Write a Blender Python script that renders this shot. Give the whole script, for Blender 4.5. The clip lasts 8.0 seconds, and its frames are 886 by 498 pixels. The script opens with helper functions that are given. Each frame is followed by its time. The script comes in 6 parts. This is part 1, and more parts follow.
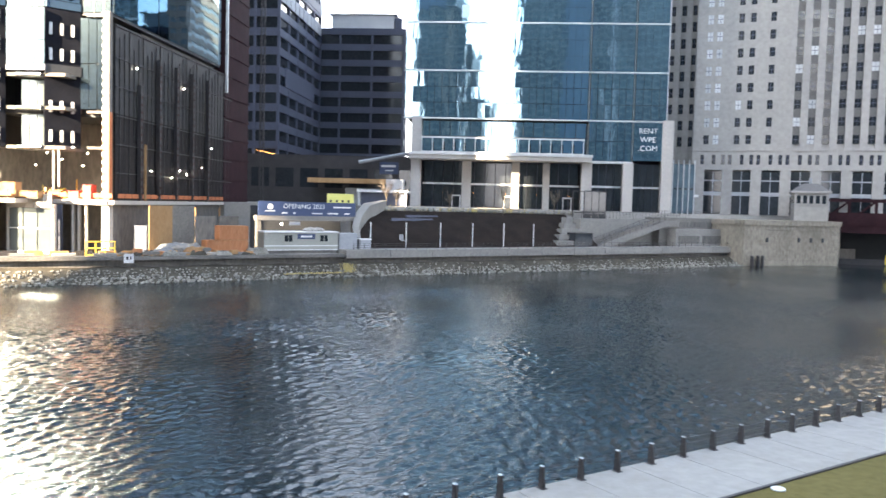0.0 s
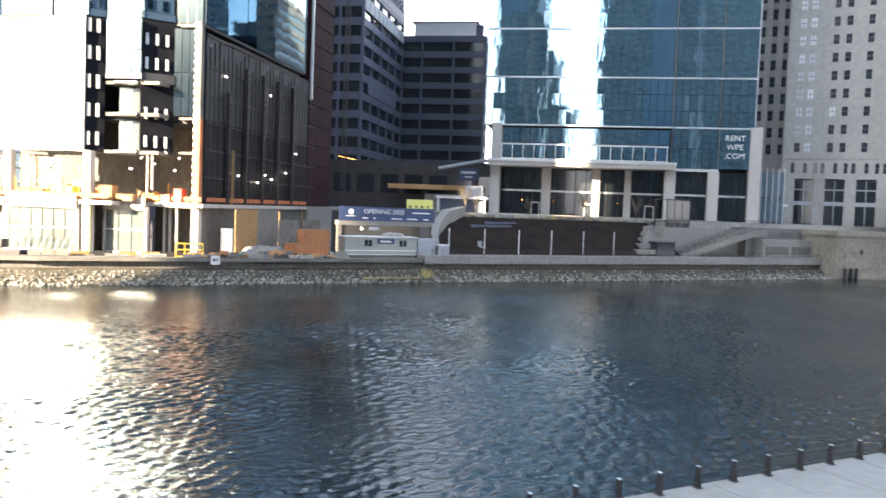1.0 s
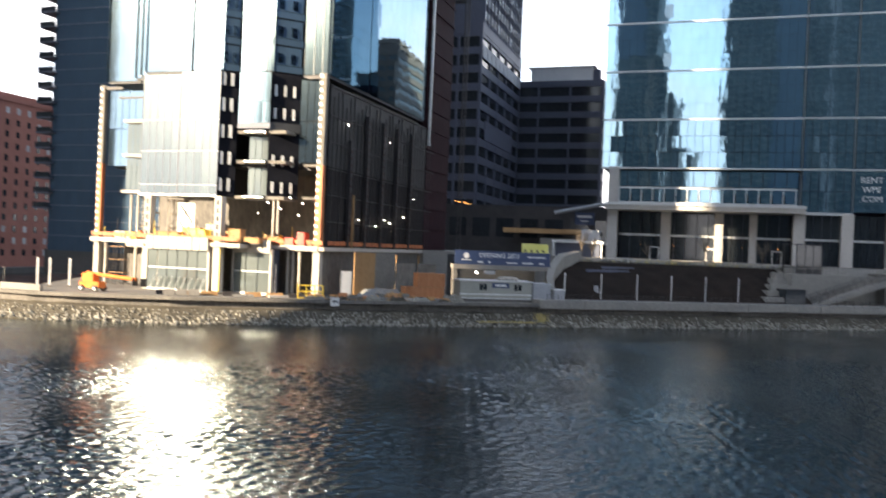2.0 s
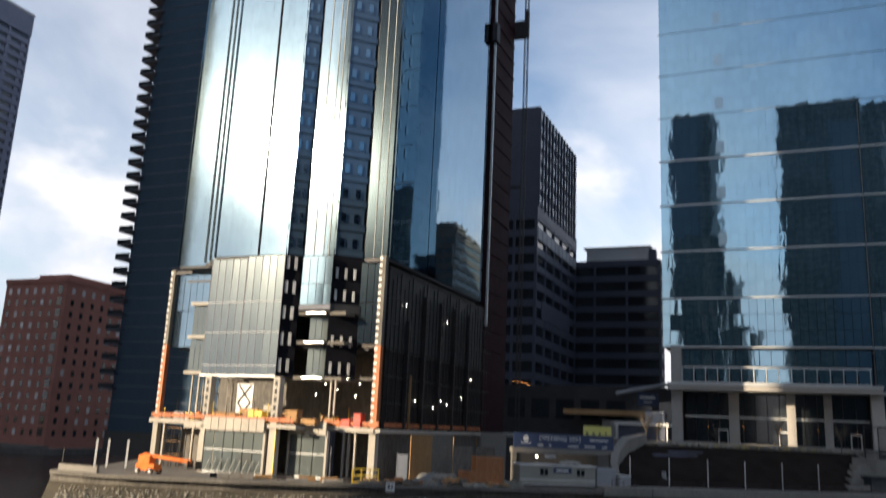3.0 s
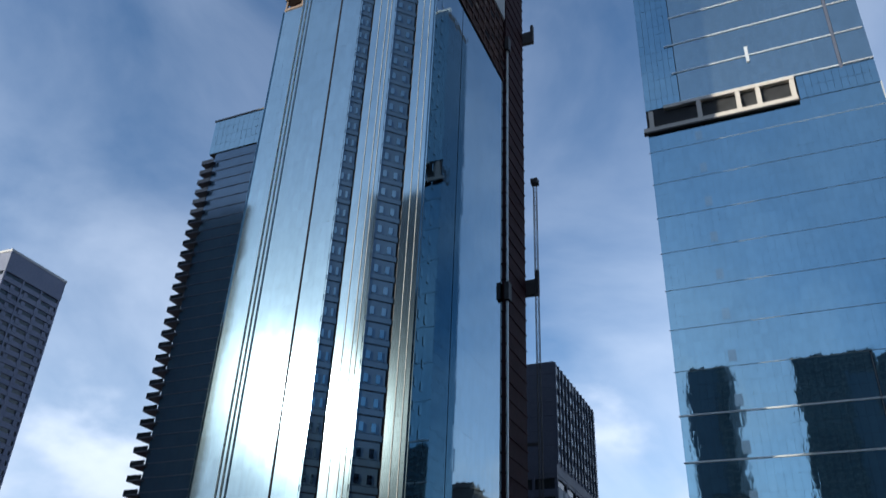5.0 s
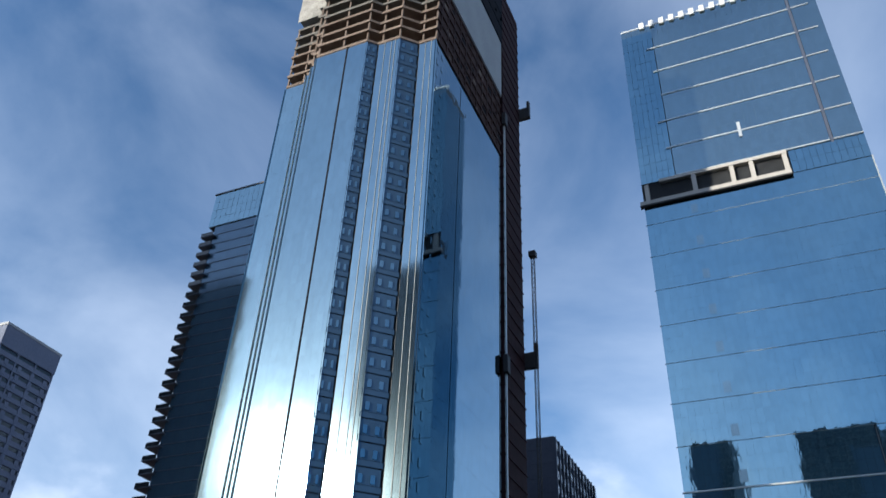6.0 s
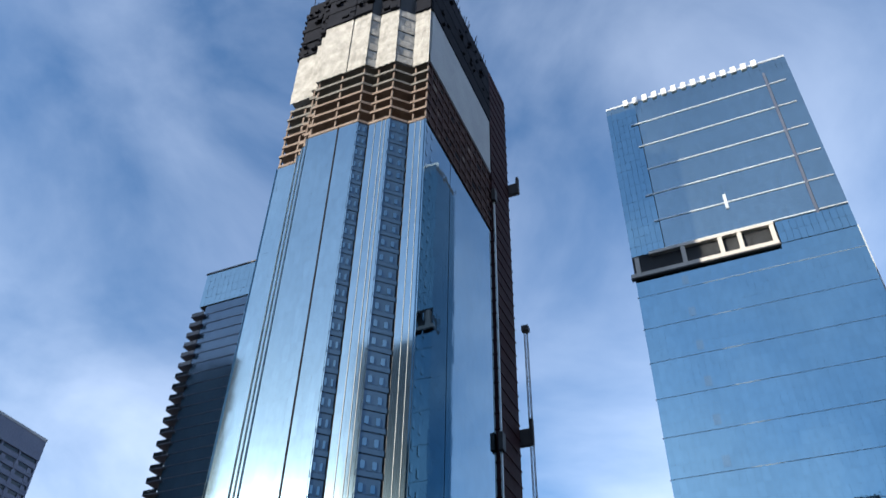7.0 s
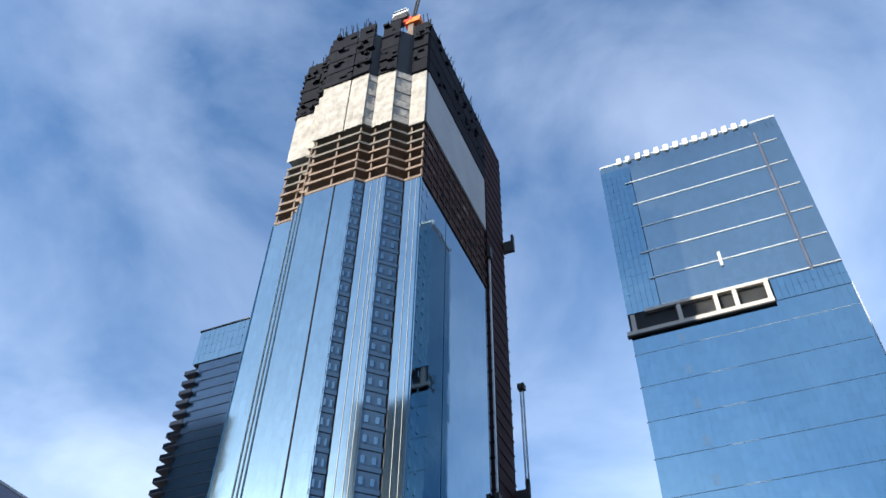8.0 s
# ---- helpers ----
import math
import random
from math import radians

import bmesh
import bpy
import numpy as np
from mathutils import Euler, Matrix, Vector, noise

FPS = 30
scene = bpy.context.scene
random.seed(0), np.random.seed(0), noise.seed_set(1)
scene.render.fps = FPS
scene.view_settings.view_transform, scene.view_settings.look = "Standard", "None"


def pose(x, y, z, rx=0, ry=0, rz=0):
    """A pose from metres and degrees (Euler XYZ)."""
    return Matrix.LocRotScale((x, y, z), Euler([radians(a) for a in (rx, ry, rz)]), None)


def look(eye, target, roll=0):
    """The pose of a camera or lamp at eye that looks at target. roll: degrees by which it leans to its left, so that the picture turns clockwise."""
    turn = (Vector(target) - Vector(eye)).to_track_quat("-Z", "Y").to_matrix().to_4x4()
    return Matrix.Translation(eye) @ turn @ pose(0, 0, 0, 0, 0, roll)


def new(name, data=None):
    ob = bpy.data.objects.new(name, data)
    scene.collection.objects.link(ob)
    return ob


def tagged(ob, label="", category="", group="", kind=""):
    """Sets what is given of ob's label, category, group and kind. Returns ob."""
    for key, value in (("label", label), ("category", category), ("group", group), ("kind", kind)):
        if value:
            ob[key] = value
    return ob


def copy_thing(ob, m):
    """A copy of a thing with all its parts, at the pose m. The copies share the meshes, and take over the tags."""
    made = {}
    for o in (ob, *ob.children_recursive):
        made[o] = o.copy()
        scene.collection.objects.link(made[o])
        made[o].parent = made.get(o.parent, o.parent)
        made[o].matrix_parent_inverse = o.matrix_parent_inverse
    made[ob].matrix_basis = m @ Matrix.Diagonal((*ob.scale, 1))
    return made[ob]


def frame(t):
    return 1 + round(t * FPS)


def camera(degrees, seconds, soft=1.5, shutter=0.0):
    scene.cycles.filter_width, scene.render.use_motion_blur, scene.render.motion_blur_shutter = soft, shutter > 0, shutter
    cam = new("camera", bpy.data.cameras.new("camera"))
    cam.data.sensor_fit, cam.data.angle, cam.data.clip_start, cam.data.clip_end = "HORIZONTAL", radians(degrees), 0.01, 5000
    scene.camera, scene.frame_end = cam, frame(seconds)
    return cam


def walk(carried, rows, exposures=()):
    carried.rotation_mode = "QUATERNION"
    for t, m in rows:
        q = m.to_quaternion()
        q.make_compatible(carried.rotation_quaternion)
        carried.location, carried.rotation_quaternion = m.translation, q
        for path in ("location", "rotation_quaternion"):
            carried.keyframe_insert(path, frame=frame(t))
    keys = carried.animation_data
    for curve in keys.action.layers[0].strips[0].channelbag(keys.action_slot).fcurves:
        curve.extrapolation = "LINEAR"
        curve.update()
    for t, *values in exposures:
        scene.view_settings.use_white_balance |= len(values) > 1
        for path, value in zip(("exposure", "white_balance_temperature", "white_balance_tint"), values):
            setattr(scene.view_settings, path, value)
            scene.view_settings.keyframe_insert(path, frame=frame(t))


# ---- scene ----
# Camera: stands on a raised terrace over the river and turns left and upwards.
EYE = 12.0


def turn(yaw, pitch, roll):
    """The camera's pose: it stands still and turns."""
    return pose(0, 0, EYE, 0, 0, yaw) @ pose(0, 0, 0, pitch) @ pose(0, 0, 0, 0, roll) @ pose(0, 0, 0, 90)


cam = camera(57.69, 8.0, soft=1.5, shutter=0.5)
PATH = [
    (0.0, turn(0.00, -3.20, -1.56)),
    (0.5, turn(2.52, -3.21, -2.22)),
    (1.0, turn(5.58, -2.92, -2.19)),
    (1.2, turn(6.95, -2.71, -2.04)),
    (2.3, turn(16.45, 2.63, -2.42)),
    (2.5, turn(17.75, 5.26, -2.19)),
    (3.0, turn(18.52, 12.45, -2.67)),
    (3.5, turn(19.16, 18.69, -2.59)),
    (4.0, turn(19.77, 23.72, -2.43)),
    (4.5, turn(20.36, 27.38, -2.49)),
    (5.8, turn(20.54, 34.69, -2.81)),
    (6.0, turn(20.65, 35.63, -2.71)),
    (6.5, turn(20.16, 38.41, -2.24)),
    (7.0, turn(20.15, 41.04, -1.47)),
    (7.5, turn(20.00, 43.27, -1.08)),
    (8.0, turn(19.84, 45.11, -1.31)),
]
walk(cam, PATH, exposures=[(0.0, 3.55, 7050, 10), (1.2, 3.1, 7050, 10), (2.3, 1.85, 7000, 10), (2.6, 1.45, 6900, 10), (3.0, 0.95, 6900, 10), (3.5, 0.68, 6000, 9), (4.5, 0.66, 5750, 6), (6.0, 0.72, 5500, 5), (7.0, 1.10, 5650, 6), (8.0, 1.33, 5700, 6)])

# World: winter afternoon sky with broken cloud; the low sun stands behind the terrace.
SUN_AZ, SUN_EL = 218.5, 18.7
world = bpy.data.worlds.new("sky")
scene.world = world
world.use_nodes = True
wn, wl = world.node_tree.nodes, world.node_tree.links
bg = wn["Background"]
sky = wn.new("ShaderNodeTexSky")
sky.sky_type, sky.sun_disc = "NISHITA", False
sky.sun_elevation, sky.sun_rotation = radians(SUN_EL), radians(SUN_AZ)
sky.air_density, sky.dust_density, sky.ozone_density = 1.0, 0.7, 2.7
wco = wn.new("ShaderNodeTexCoord")
wmap = wn.new("ShaderNodeMapping")
wmap.inputs["Scale"].default_value = (1.0, 1.0, 1.5)
wmap.inputs["Location"].default_value = (0.75, 0.15, 0.4)
wmap.inputs["Rotation"].default_value = (0.3, 0.5, 0.9)
wl.new(wco.outputs["Generated"], wmap.inputs[0])
cl1 = wn.new("ShaderNodeTexNoise")
cl1.inputs["Scale"].default_value, cl1.inputs["Detail"].default_value, cl1.inputs["Roughness"].default_value, cl1.inputs["Distortion"].default_value = 2.4, 8.0, 0.52, 0.35
wl.new(wmap.outputs[0], cl1.inputs["Vector"])
ramp = wn.new("ShaderNodeValToRGB")
ramp.color_ramp.elements[0].position, ramp.color_ramp.elements[1].position = 0.36, 0.86
wl.new(cl1.outputs[0], ramp.inputs[0])
# cloud banks lie thick near the horizon and thin out overhead
sep = wn.new("ShaderNodeSeparateXYZ")
wl.new(wco.outputs["Generated"], sep.inputs[0])
thick = wn.new("ShaderNodeMapRange")
thick.inputs["From Min"].default_value, thick.inputs["From Max"].default_value = 0.12, 0.55
thick.inputs["To Min"].default_value, thick.inputs["To Max"].default_value = 1.35, 0.5
wl.new(sep.outputs[2], thick.inputs["Value"])
amount = wn.new("ShaderNodeMath")
amount.operation, amount.use_clamp = "MULTIPLY", True
wl.new(ramp.outputs[0], amount.inputs[0])
wl.new(thick.outputs[0], amount.inputs[1])
cloud = wn.new("ShaderNodeMix")
cloud.data_type = "RGBA"
cloud.inputs["B"].default_value = (6.4, 6.5, 7.1, 1)
wl.new(amount.outputs[0], cloud.inputs["Factor"])
wl.new(sky.outputs[0], cloud.inputs["A"])
# bright cumulus heaped above the horizon, thinning out at about twenty degrees
puff, lump = wn.new("ShaderNodeTexNoise"), wn.new("ShaderNodeMapping")
lump.inputs["Scale"].default_value, lump.inputs["Location"].default_value = (1.0, 1.0, 1.7), (2.3, 0.4, 1.1)
puff.inputs["Scale"].default_value, puff.inputs["Detail"].default_value, puff.inputs["Roughness"].default_value = 3.6, 7.0, 0.5
wl.new(wco.outputs["Generated"], lump.inputs[0])
wl.new(lump.outputs[0], puff.inputs["Vector"])
rise = wn.new("ShaderNodeMapRange")
rise.inputs["From Min"].default_value, rise.inputs["From Max"].default_value = 0.12, 0.46
rise.inputs["To Min"].default_value, rise.inputs["To Max"].default_value = 0.16, -0.24
wl.new(sep.outputs[2], rise.inputs["Value"])
heap, edge = wn.new("ShaderNodeMath"), wn.new("ShaderNodeMapRange")
wl.new(puff.outputs[0], heap.inputs[0])
wl.new(rise.outputs[0], heap.inputs[1])
edge.interpolation_type = "SMOOTHSTEP"
edge.inputs["From Min"].default_value, edge.inputs["From Max"].default_value = 0.46, 0.64
wl.new(heap.outputs[0], edge.inputs["Value"])
shade = wn.new("ShaderNodeMix")
shade.data_type = "RGBA"
shade.inputs["A"].default_value, shade.inputs["B"].default_value = (4.3, 4.6, 5.5, 1), (6.0, 6.1, 6.6, 1)
body = wn.new("ShaderNodeMapRange")
body.inputs["From Min"].default_value, body.inputs["From Max"].default_value = 0.40, 0.62
wl.new(puff.outputs[0], body.inputs["Value"])
wl.new(body.outputs[0], shade.inputs["Factor"])
heaped = wn.new("ShaderNodeMix")
heaped.data_type = "RGBA"
wl.new(edge.outputs[0], heaped.inputs["Factor"])
wl.new(cloud.outputs["Result"], heaped.inputs["A"])
wl.new(shade.outputs["Result"], heaped.inputs["B"])
wl.new(heaped.outputs["Result"], bg.inputs[0])
bg.inputs[1].default_value = 0.1
sun = new("sun", bpy.data.lights.new("sun", "SUN"))
sun.data.energy, sun.data.angle, sun.data.color = 4.4, radians(0.6), (1.0, 0.84, 0.64)
sun_way = Vector((math.sin(radians(SUN_AZ)) * math.cos(radians(SUN_EL)), math.cos(radians(SUN_AZ)) * math.cos(radians(SUN_EL)), math.sin(radians(SUN_EL))))
sun.matrix_world = look(sun_way * 400, (0, 0, 0))


# Materials
def surf(name, c1, c2, scale=1.0, rough=0.7, metal=0.0, bump=0.0, bscale=8.0, rand=0.0, stretch=(1, 1, 1), emit=0.0):
    """A surface whose colour drifts between c1 and c2 at two scales, with fine relief; rand varies it from piece to piece."""
    m = bpy.data.materials.new(name)
    m.use_nodes = True
    n, l = m.node_tree.nodes, m.node_tree.links
    p = n["Principled BSDF"]
    p.inputs["Roughness"].default_value, p.inputs["Metallic"].default_value = rough, metal
    if rough >= 0.7:
        p.inputs["Specular IOR Level"].default_value = 0.12   # dull, dusty surfaces
    geo = n.new("ShaderNodeNewGeometry")
    mp = n.new("ShaderNodeMapping")
    mp.inputs["Scale"].default_value = stretch
    l.new(geo.outputs["Position"], mp.inputs[0])
    a, b = n.new("ShaderNodeTexNoise"), n.new("ShaderNodeTexNoise")
    a.inputs["Scale"].default_value, a.inputs["Detail"].default_value = scale * 0.25, 6
    b.inputs["Scale"].default_value, b.inputs["Detail"].default_value = scale * 4.0, 4
    add = n.new("ShaderNodeMath")
    add.operation = "ADD"
    for t in (a, b):
        l.new(mp.outputs[0], t.inputs["Vector"])
    l.new(a.outputs[0], add.inputs[0])
    l.new(b.outputs[0], add.inputs[1])
    mr = n.new("ShaderNodeMapRange")
    mr.inputs["From Min"].default_value, mr.inputs["From Max"].default_value = 0.7, 1.3
    l.new(add.outputs[0], mr.inputs["Value"])
    mix = n.new("ShaderNodeMix")
    mix.data_type = "RGBA"
    mix.inputs["A"].default_value, mix.inputs["B"].default_value = (*c1, 1), (*c2, 1)
    l.new(mr.outputs[0], mix.inputs["Factor"])
    out = mix.outputs["Result"]
    if rand:
        info, mul = n.new("ShaderNodeObjectInfo"), n.new("ShaderNodeMix")
        isl = n.new("ShaderNodeMath")
        isl.operation = "ADD"
        l.new(info.outputs["Random"], isl.inputs[0])
        l.new(geo.outputs["Random Per Island"], isl.inputs[1])
        rr = n.new("ShaderNodeMapRange")
        rr.inputs["From Max"].default_value = 2.0
        rr.inputs["To Min"].default_value, rr.inputs["To Max"].default_value = 1 - rand, 1 + rand
        l.new(isl.outputs[0], rr.inputs["Value"])
        mul.data_type, mul.blend_type = "RGBA", "MULTIPLY"
        mul.inputs["Factor"].default_value = 1
        l.new(out, mul.inputs["A"])
        l.new(rr.outputs[0], mul.inputs["B"])
        out = mul.outputs["Result"]
    l.new(out, p.inputs["Base Color"])
    if emit:
        p.inputs["Emission Color"].default_value, p.inputs["Emission Strength"].default_value = (*c1, 1), emit
    if bump:
        t, bm_ = n.new("ShaderNodeTexNoise"), n.new("ShaderNodeBump")
        t.inputs["Scale"].default_value, t.inputs["Detail"].default_value = bscale, 5
        bm_.inputs["Strength"].default_value, bm_.inputs["Distance"].default_value = 1.0, bump
        l.new(mp.outputs[0], t.inputs["Vector"])
        l.new(t.outputs[0], bm_.inputs["Height"])
        l.new(bm_.outputs[0], p.inputs["Normal"])
    return m


def coated_glass(name, tint, rough, wave, wscale, metal=1.0):
    """Curtain-wall glass: a mirror coating of that tint, faintly buckled in its frames."""
    return surf(name, tint, tuple(c * 0.88 for c in tint), 0.2, rough, metal, wave, wscale, 0.06, (1, 1, 0.45))


def wavy(name):
    """River water: dark, with wind ripples of two sizes running along the channel."""
    m = bpy.data.materials.new(name)
    m.use_nodes = True
    n, l = m.node_tree.nodes, m.node_tree.links
    p = n["Principled BSDF"]
    p.inputs["Base Color"].default_value = (0.010, 0.018, 0.020, 1)
    p.inputs["Roughness"].default_value, p.inputs["IOR"].default_value = 0.045, 1.333
    geo = n.new("ShaderNodeNewGeometry")
    h = None
    calm, gust = n.new("ShaderNodeTexNoise"), n.new("ShaderNodeMapRange")
    calm.inputs["Scale"].default_value, calm.inputs["Detail"].default_value = 0.035, 2
    l.new(geo.outputs["Position"], calm.inputs["Vector"])
    gust.inputs["From Min"].default_value, gust.inputs["From Max"].default_value = 0.38, 0.58
    gust.inputs["To Min"].default_value, gust.inputs["To Max"].default_value = 0.3, 1.0
    l.new(calm.outputs[0], gust.inputs["Value"])
    for size, dist, sx, turn_ in ((2.8, 0.075, 0.75, 0.35), (5.0, 0.03, 0.8, 0.5)):
        mp, t = n.new("ShaderNodeMapping"), n.new("ShaderNodeTexNoise")
        mp.inputs["Rotation"].default_value = (0, 0, turn_)
        mp.inputs["Scale"].default_value = (sx, 1.2, 1)
        t.inputs["Scale"].default_value, t.inputs["Detail"].default_value, t.inputs["Distortion"].default_value = size, 3, 0.4
        l.new(geo.outputs["Position"], mp.inputs[0])
        l.new(mp.outputs[0], t.inputs["Vector"])
        b = n.new("ShaderNodeBump")
        b.inputs["Strength"].default_value, b.inputs["Distance"].default_value = 1.0, dist
        l.new(t.outputs[0], b.inputs["Height"])
        l.new(gust.outputs[0], b.inputs["Strength"])
        if h:
            l.new(h.outputs[0], b.inputs["Normal"])
        h = b
    l.new(h.outputs[0], p.inputs["Normal"])
    return m


WATER = wavy("river_water")
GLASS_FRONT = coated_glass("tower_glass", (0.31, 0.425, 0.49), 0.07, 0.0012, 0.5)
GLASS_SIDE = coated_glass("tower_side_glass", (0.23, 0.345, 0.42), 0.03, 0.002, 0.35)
GLASS_WPE = coated_glass("blue_glass", (0.25, 0.385, 0.465), 0.015, 0.014, 0.32)
GLASS_TOP = coated_glass("pale_glass", (0.28, 0.37, 0.415), 0.22, 0.002, 0.5, 1.0)
# tint darkened in place of a dark building reflected in the balcony tower
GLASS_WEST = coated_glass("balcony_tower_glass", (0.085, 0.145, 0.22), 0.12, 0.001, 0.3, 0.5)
GREY_BLUE = surf("grey_blue_concrete", (0.14, 0.16, 0.23), (0.20, 0.22, 0.29), 0.4, 0.7)
ORANGE_STEEL = surf("orange_primed_steel", (0.36, 0.10, 0.035), (0.52, 0.17, 0.06), 2, 0.6, 0, 0.01, 8)
GLASS_DARK = surf("dark_glass", (0.012, 0.016, 0.02), (0.03, 0.035, 0.04), 0.3, 0.06, 0.0, 0.002, 0.5, 0.3)
# pale window colour stands in for bright reflections in the panes
GLASS_BRIGHT = surf("window_painted_bright", (0.66, 0.67, 0.66), (0.50, 0.52, 0.53), 0.4, 0.25, 0.0, 0, 1, 0.3)
GLASS_CLEAR = coated_glass("site_glass", (0.17, 0.20, 0.20), 0.05, 0.004, 0.5, 0.45)
GLASS_BOX = coated_glass("box_glass", (0.20, 0.23, 0.23), 0.14, 0.003, 0.45, 0.96)
# near-black: backs the glazing and stands in for shade in open recesses
DARKBODY = surf("dark_backing_and_shade", (0.02, 0.022, 0.026), (0.035, 0.037, 0.04), 1, 0.6)
STEEL_DARK = surf("dark_steel", (0.025, 0.024, 0.026), (0.05, 0.045, 0.045), 2, 0.55, 0.3, 0.004, 20)
MAROON = surf("maroon_steel", (0.022, 0.010, 0.012), (0.042, 0.018, 0.021), 2, 0.75, 0.2, 0.004, 15)
ALU = surf("pale_aluminium", (0.50, 0.52, 0.52), (0.62, 0.63, 0.62), 1, 0.35, 0.4)
CONCRETE = surf("concrete", (0.12, 0.113, 0.103), (0.20, 0.188, 0.168), 0.8, 0.85, 0, 0.01, 12, 0.08)
CONCRETE_PALE = surf("pale_concrete", (0.19, 0.18, 0.165), (0.27, 0.255, 0.23), 0.6, 0.8, 0, 0.006, 10, 0.06)
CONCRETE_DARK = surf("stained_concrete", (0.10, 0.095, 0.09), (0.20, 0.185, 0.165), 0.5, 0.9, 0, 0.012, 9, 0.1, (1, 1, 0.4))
LIMESTONE = surf("limestone", (0.31, 0.295, 0.27), (0.41, 0.385, 0.35), 0.25, 0.85, 0, 0.006, 6, 0.05)
STONE_DARK = surf("dark_spandrel_stone", (0.13, 0.125, 0.118), (0.18, 0.172, 0.162), 0.6, 0.8)
SITE_PALE = surf("pale_fireproofed_concrete", (0.34, 0.315, 0.275), (0.46, 0.43, 0.38), 0.8, 0.8, 0, 0.008, 8, 0.08)
PILLAR = surf("pillar_stone", (0.38, 0.355, 0.32), (0.46, 0.43, 0.39), 0.5, 0.6, 0, 0.004, 8)
BRICK = surf("red_brick", (0.34, 0.15, 0.12), (0.45, 0.21, 0.165), 1.2, 0.9, 0, 0.01, 14)
STONE = surf("riprap_stone", (0.12, 0.115, 0.095), (0.34, 0.325, 0.285), 1.2, 0.95, 0, 0.02, 6, 0.35)
SOIL = surf("bank_soil", (0.045, 0.04, 0.032), (0.10, 0.09, 0.07), 1.5, 0.95, 0, 0.05, 3)
MULCH = surf("dark_planting_soil", (0.010, 0.0075, 0.0065), (0.026, 0.018, 0.014), 1.2, 0.95, 0, 0.06, 3)
LAWN = surf("winter_lawn", (0.10, 0.085, 0.025), (0.15, 0.125, 0.045), 0.6, 0.95, 0, 0.03, 14)
SPANDREL = surf("blue_grey_cladding", (0.052, 0.062, 0.095), (0.075, 0.087, 0.125), 0.4, 0.55, 0, 0.002, 4, 0.08)
SPANDREL_PALE = surf("pale_cladding", (0.30, 0.31, 0.33), (0.38, 0.39, 0.40), 0.5, 0.6)
RIBBED = surf("ribbed_grey_sheeting", (0.018, 0.018, 0.019), (0.060, 0.058, 0.056), 2.0, 0.6, 0.2, 0.03, 4, 0.2, (3, 3, 0.15))
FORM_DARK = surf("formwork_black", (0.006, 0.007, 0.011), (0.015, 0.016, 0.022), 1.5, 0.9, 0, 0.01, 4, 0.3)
RUST_DARK = surf("dark_primed_steel", (0.048, 0.029, 0.027), (0.095, 0.058, 0.052), 1.2, 0.8, 0, 0.02, 2, 0.2)
NET = surf("dark_netting", (0.018, 0.0165, 0.0165), (0.045, 0.039, 0.036), 2.5, 0.8, 0, 0.03, 4, 0.15, (3, 3, 0.3))
ORANGE = surf("orange_netting", (0.62, 0.13, 0.03), (0.75, 0.24, 0.07), 2, 0.7, 0, 0.02, 8, 0.2)
RUST = surf("primed_steel", (0.13, 0.095, 0.075), (0.24, 0.19, 0.155), 1.5, 0.75, 0, 0.01, 8, 0.25)
WRAP = surf("white_sheeting", (0.20, 0.19, 0.17), (0.44, 0.42, 0.385), 1.6, 0.75, 0, 0.35, 0.8)
WRAP_GREY = surf("grey_sheeting", (0.25, 0.265, 0.275), (0.33, 0.345, 0.35), 0.5, 0.6, 0, 0.05, 0.6)
YELLOW = surf("yellow_paint", (0.72, 0.50, 0.05), (0.80, 0.60, 0.12), 2, 0.5, 0, 0, 1, 0.15)
RED = surf("red_paint", (0.60, 0.05, 0.04), (0.70, 0.10, 0.06), 2, 0.5)
# plywood tinted orange-brown to carry warm sunlight on the crates
PLY_SUNNY = surf("sun_tinted_plywood", (0.36, 0.15, 0.07), (0.50, 0.24, 0.12), 1.5, 0.75, 0, 0.004, 10, 0.2, (1, 1, 0.2))
PLY = surf("plywood", (0.28, 0.16, 0.075), (0.40, 0.25, 0.125), 1.5, 0.8, 0, 0.004, 10, 0.2, (1, 1, 0.2))
TARP = surf("grey_tarpaulin", (0.13, 0.13, 0.125), (0.22, 0.22, 0.21), 0.8, 0.6, 0, 0.15, 1.2)
SIGN_BLUE = surf("sign_blue", (0.024, 0.042, 0.10), (0.036, 0.06, 0.13), 0.5, 0.45)
SIGN_YELLOW = surf("sign_yellow", (0.62, 0.58, 0.14), (0.70, 0.66, 0.22), 0.5, 0.5)
WHITE = surf("white_paint", (0.60, 0.60, 0.59), (0.72, 0.72, 0.70), 1, 0.5)
BEIGE = surf("beige_siding", (0.27, 0.27, 0.235), (0.33, 0.33, 0.29), 1, 0.6, 0, 0.01, 5)
LAMP = surf("lamp_glow", (1.0, 0.93, 0.8), (1.0, 0.93, 0.8), 1, 0.5, emit=14.0)
LAMP_AMBER = surf("amber_lamp_glow", (1.0, 0.40, 0.12), (1.0, 0.40, 0.12), 1, 0.5, emit=2.0)
BARK = surf("bark", (0.10, 0.08, 0.06), (0.18, 0.15, 0.12), 3, 0.9, 0, 0.01, 20)
PAVING = surf("promenade_paving", (0.26, 0.247, 0.225), (0.33, 0.315, 0.29), 0.5, 0.8, 0, 0.004, 14, 0.05)
ASPHALT = surf("asphalt", (0.045, 0.045, 0.045), (0.065, 0.063, 0.06), 1, 0.9, 0, 0.006, 20)
STRAW = surf("dry_reeds", (0.42, 0.33, 0.13), (0.55, 0.45, 0.2), 3, 0.9)
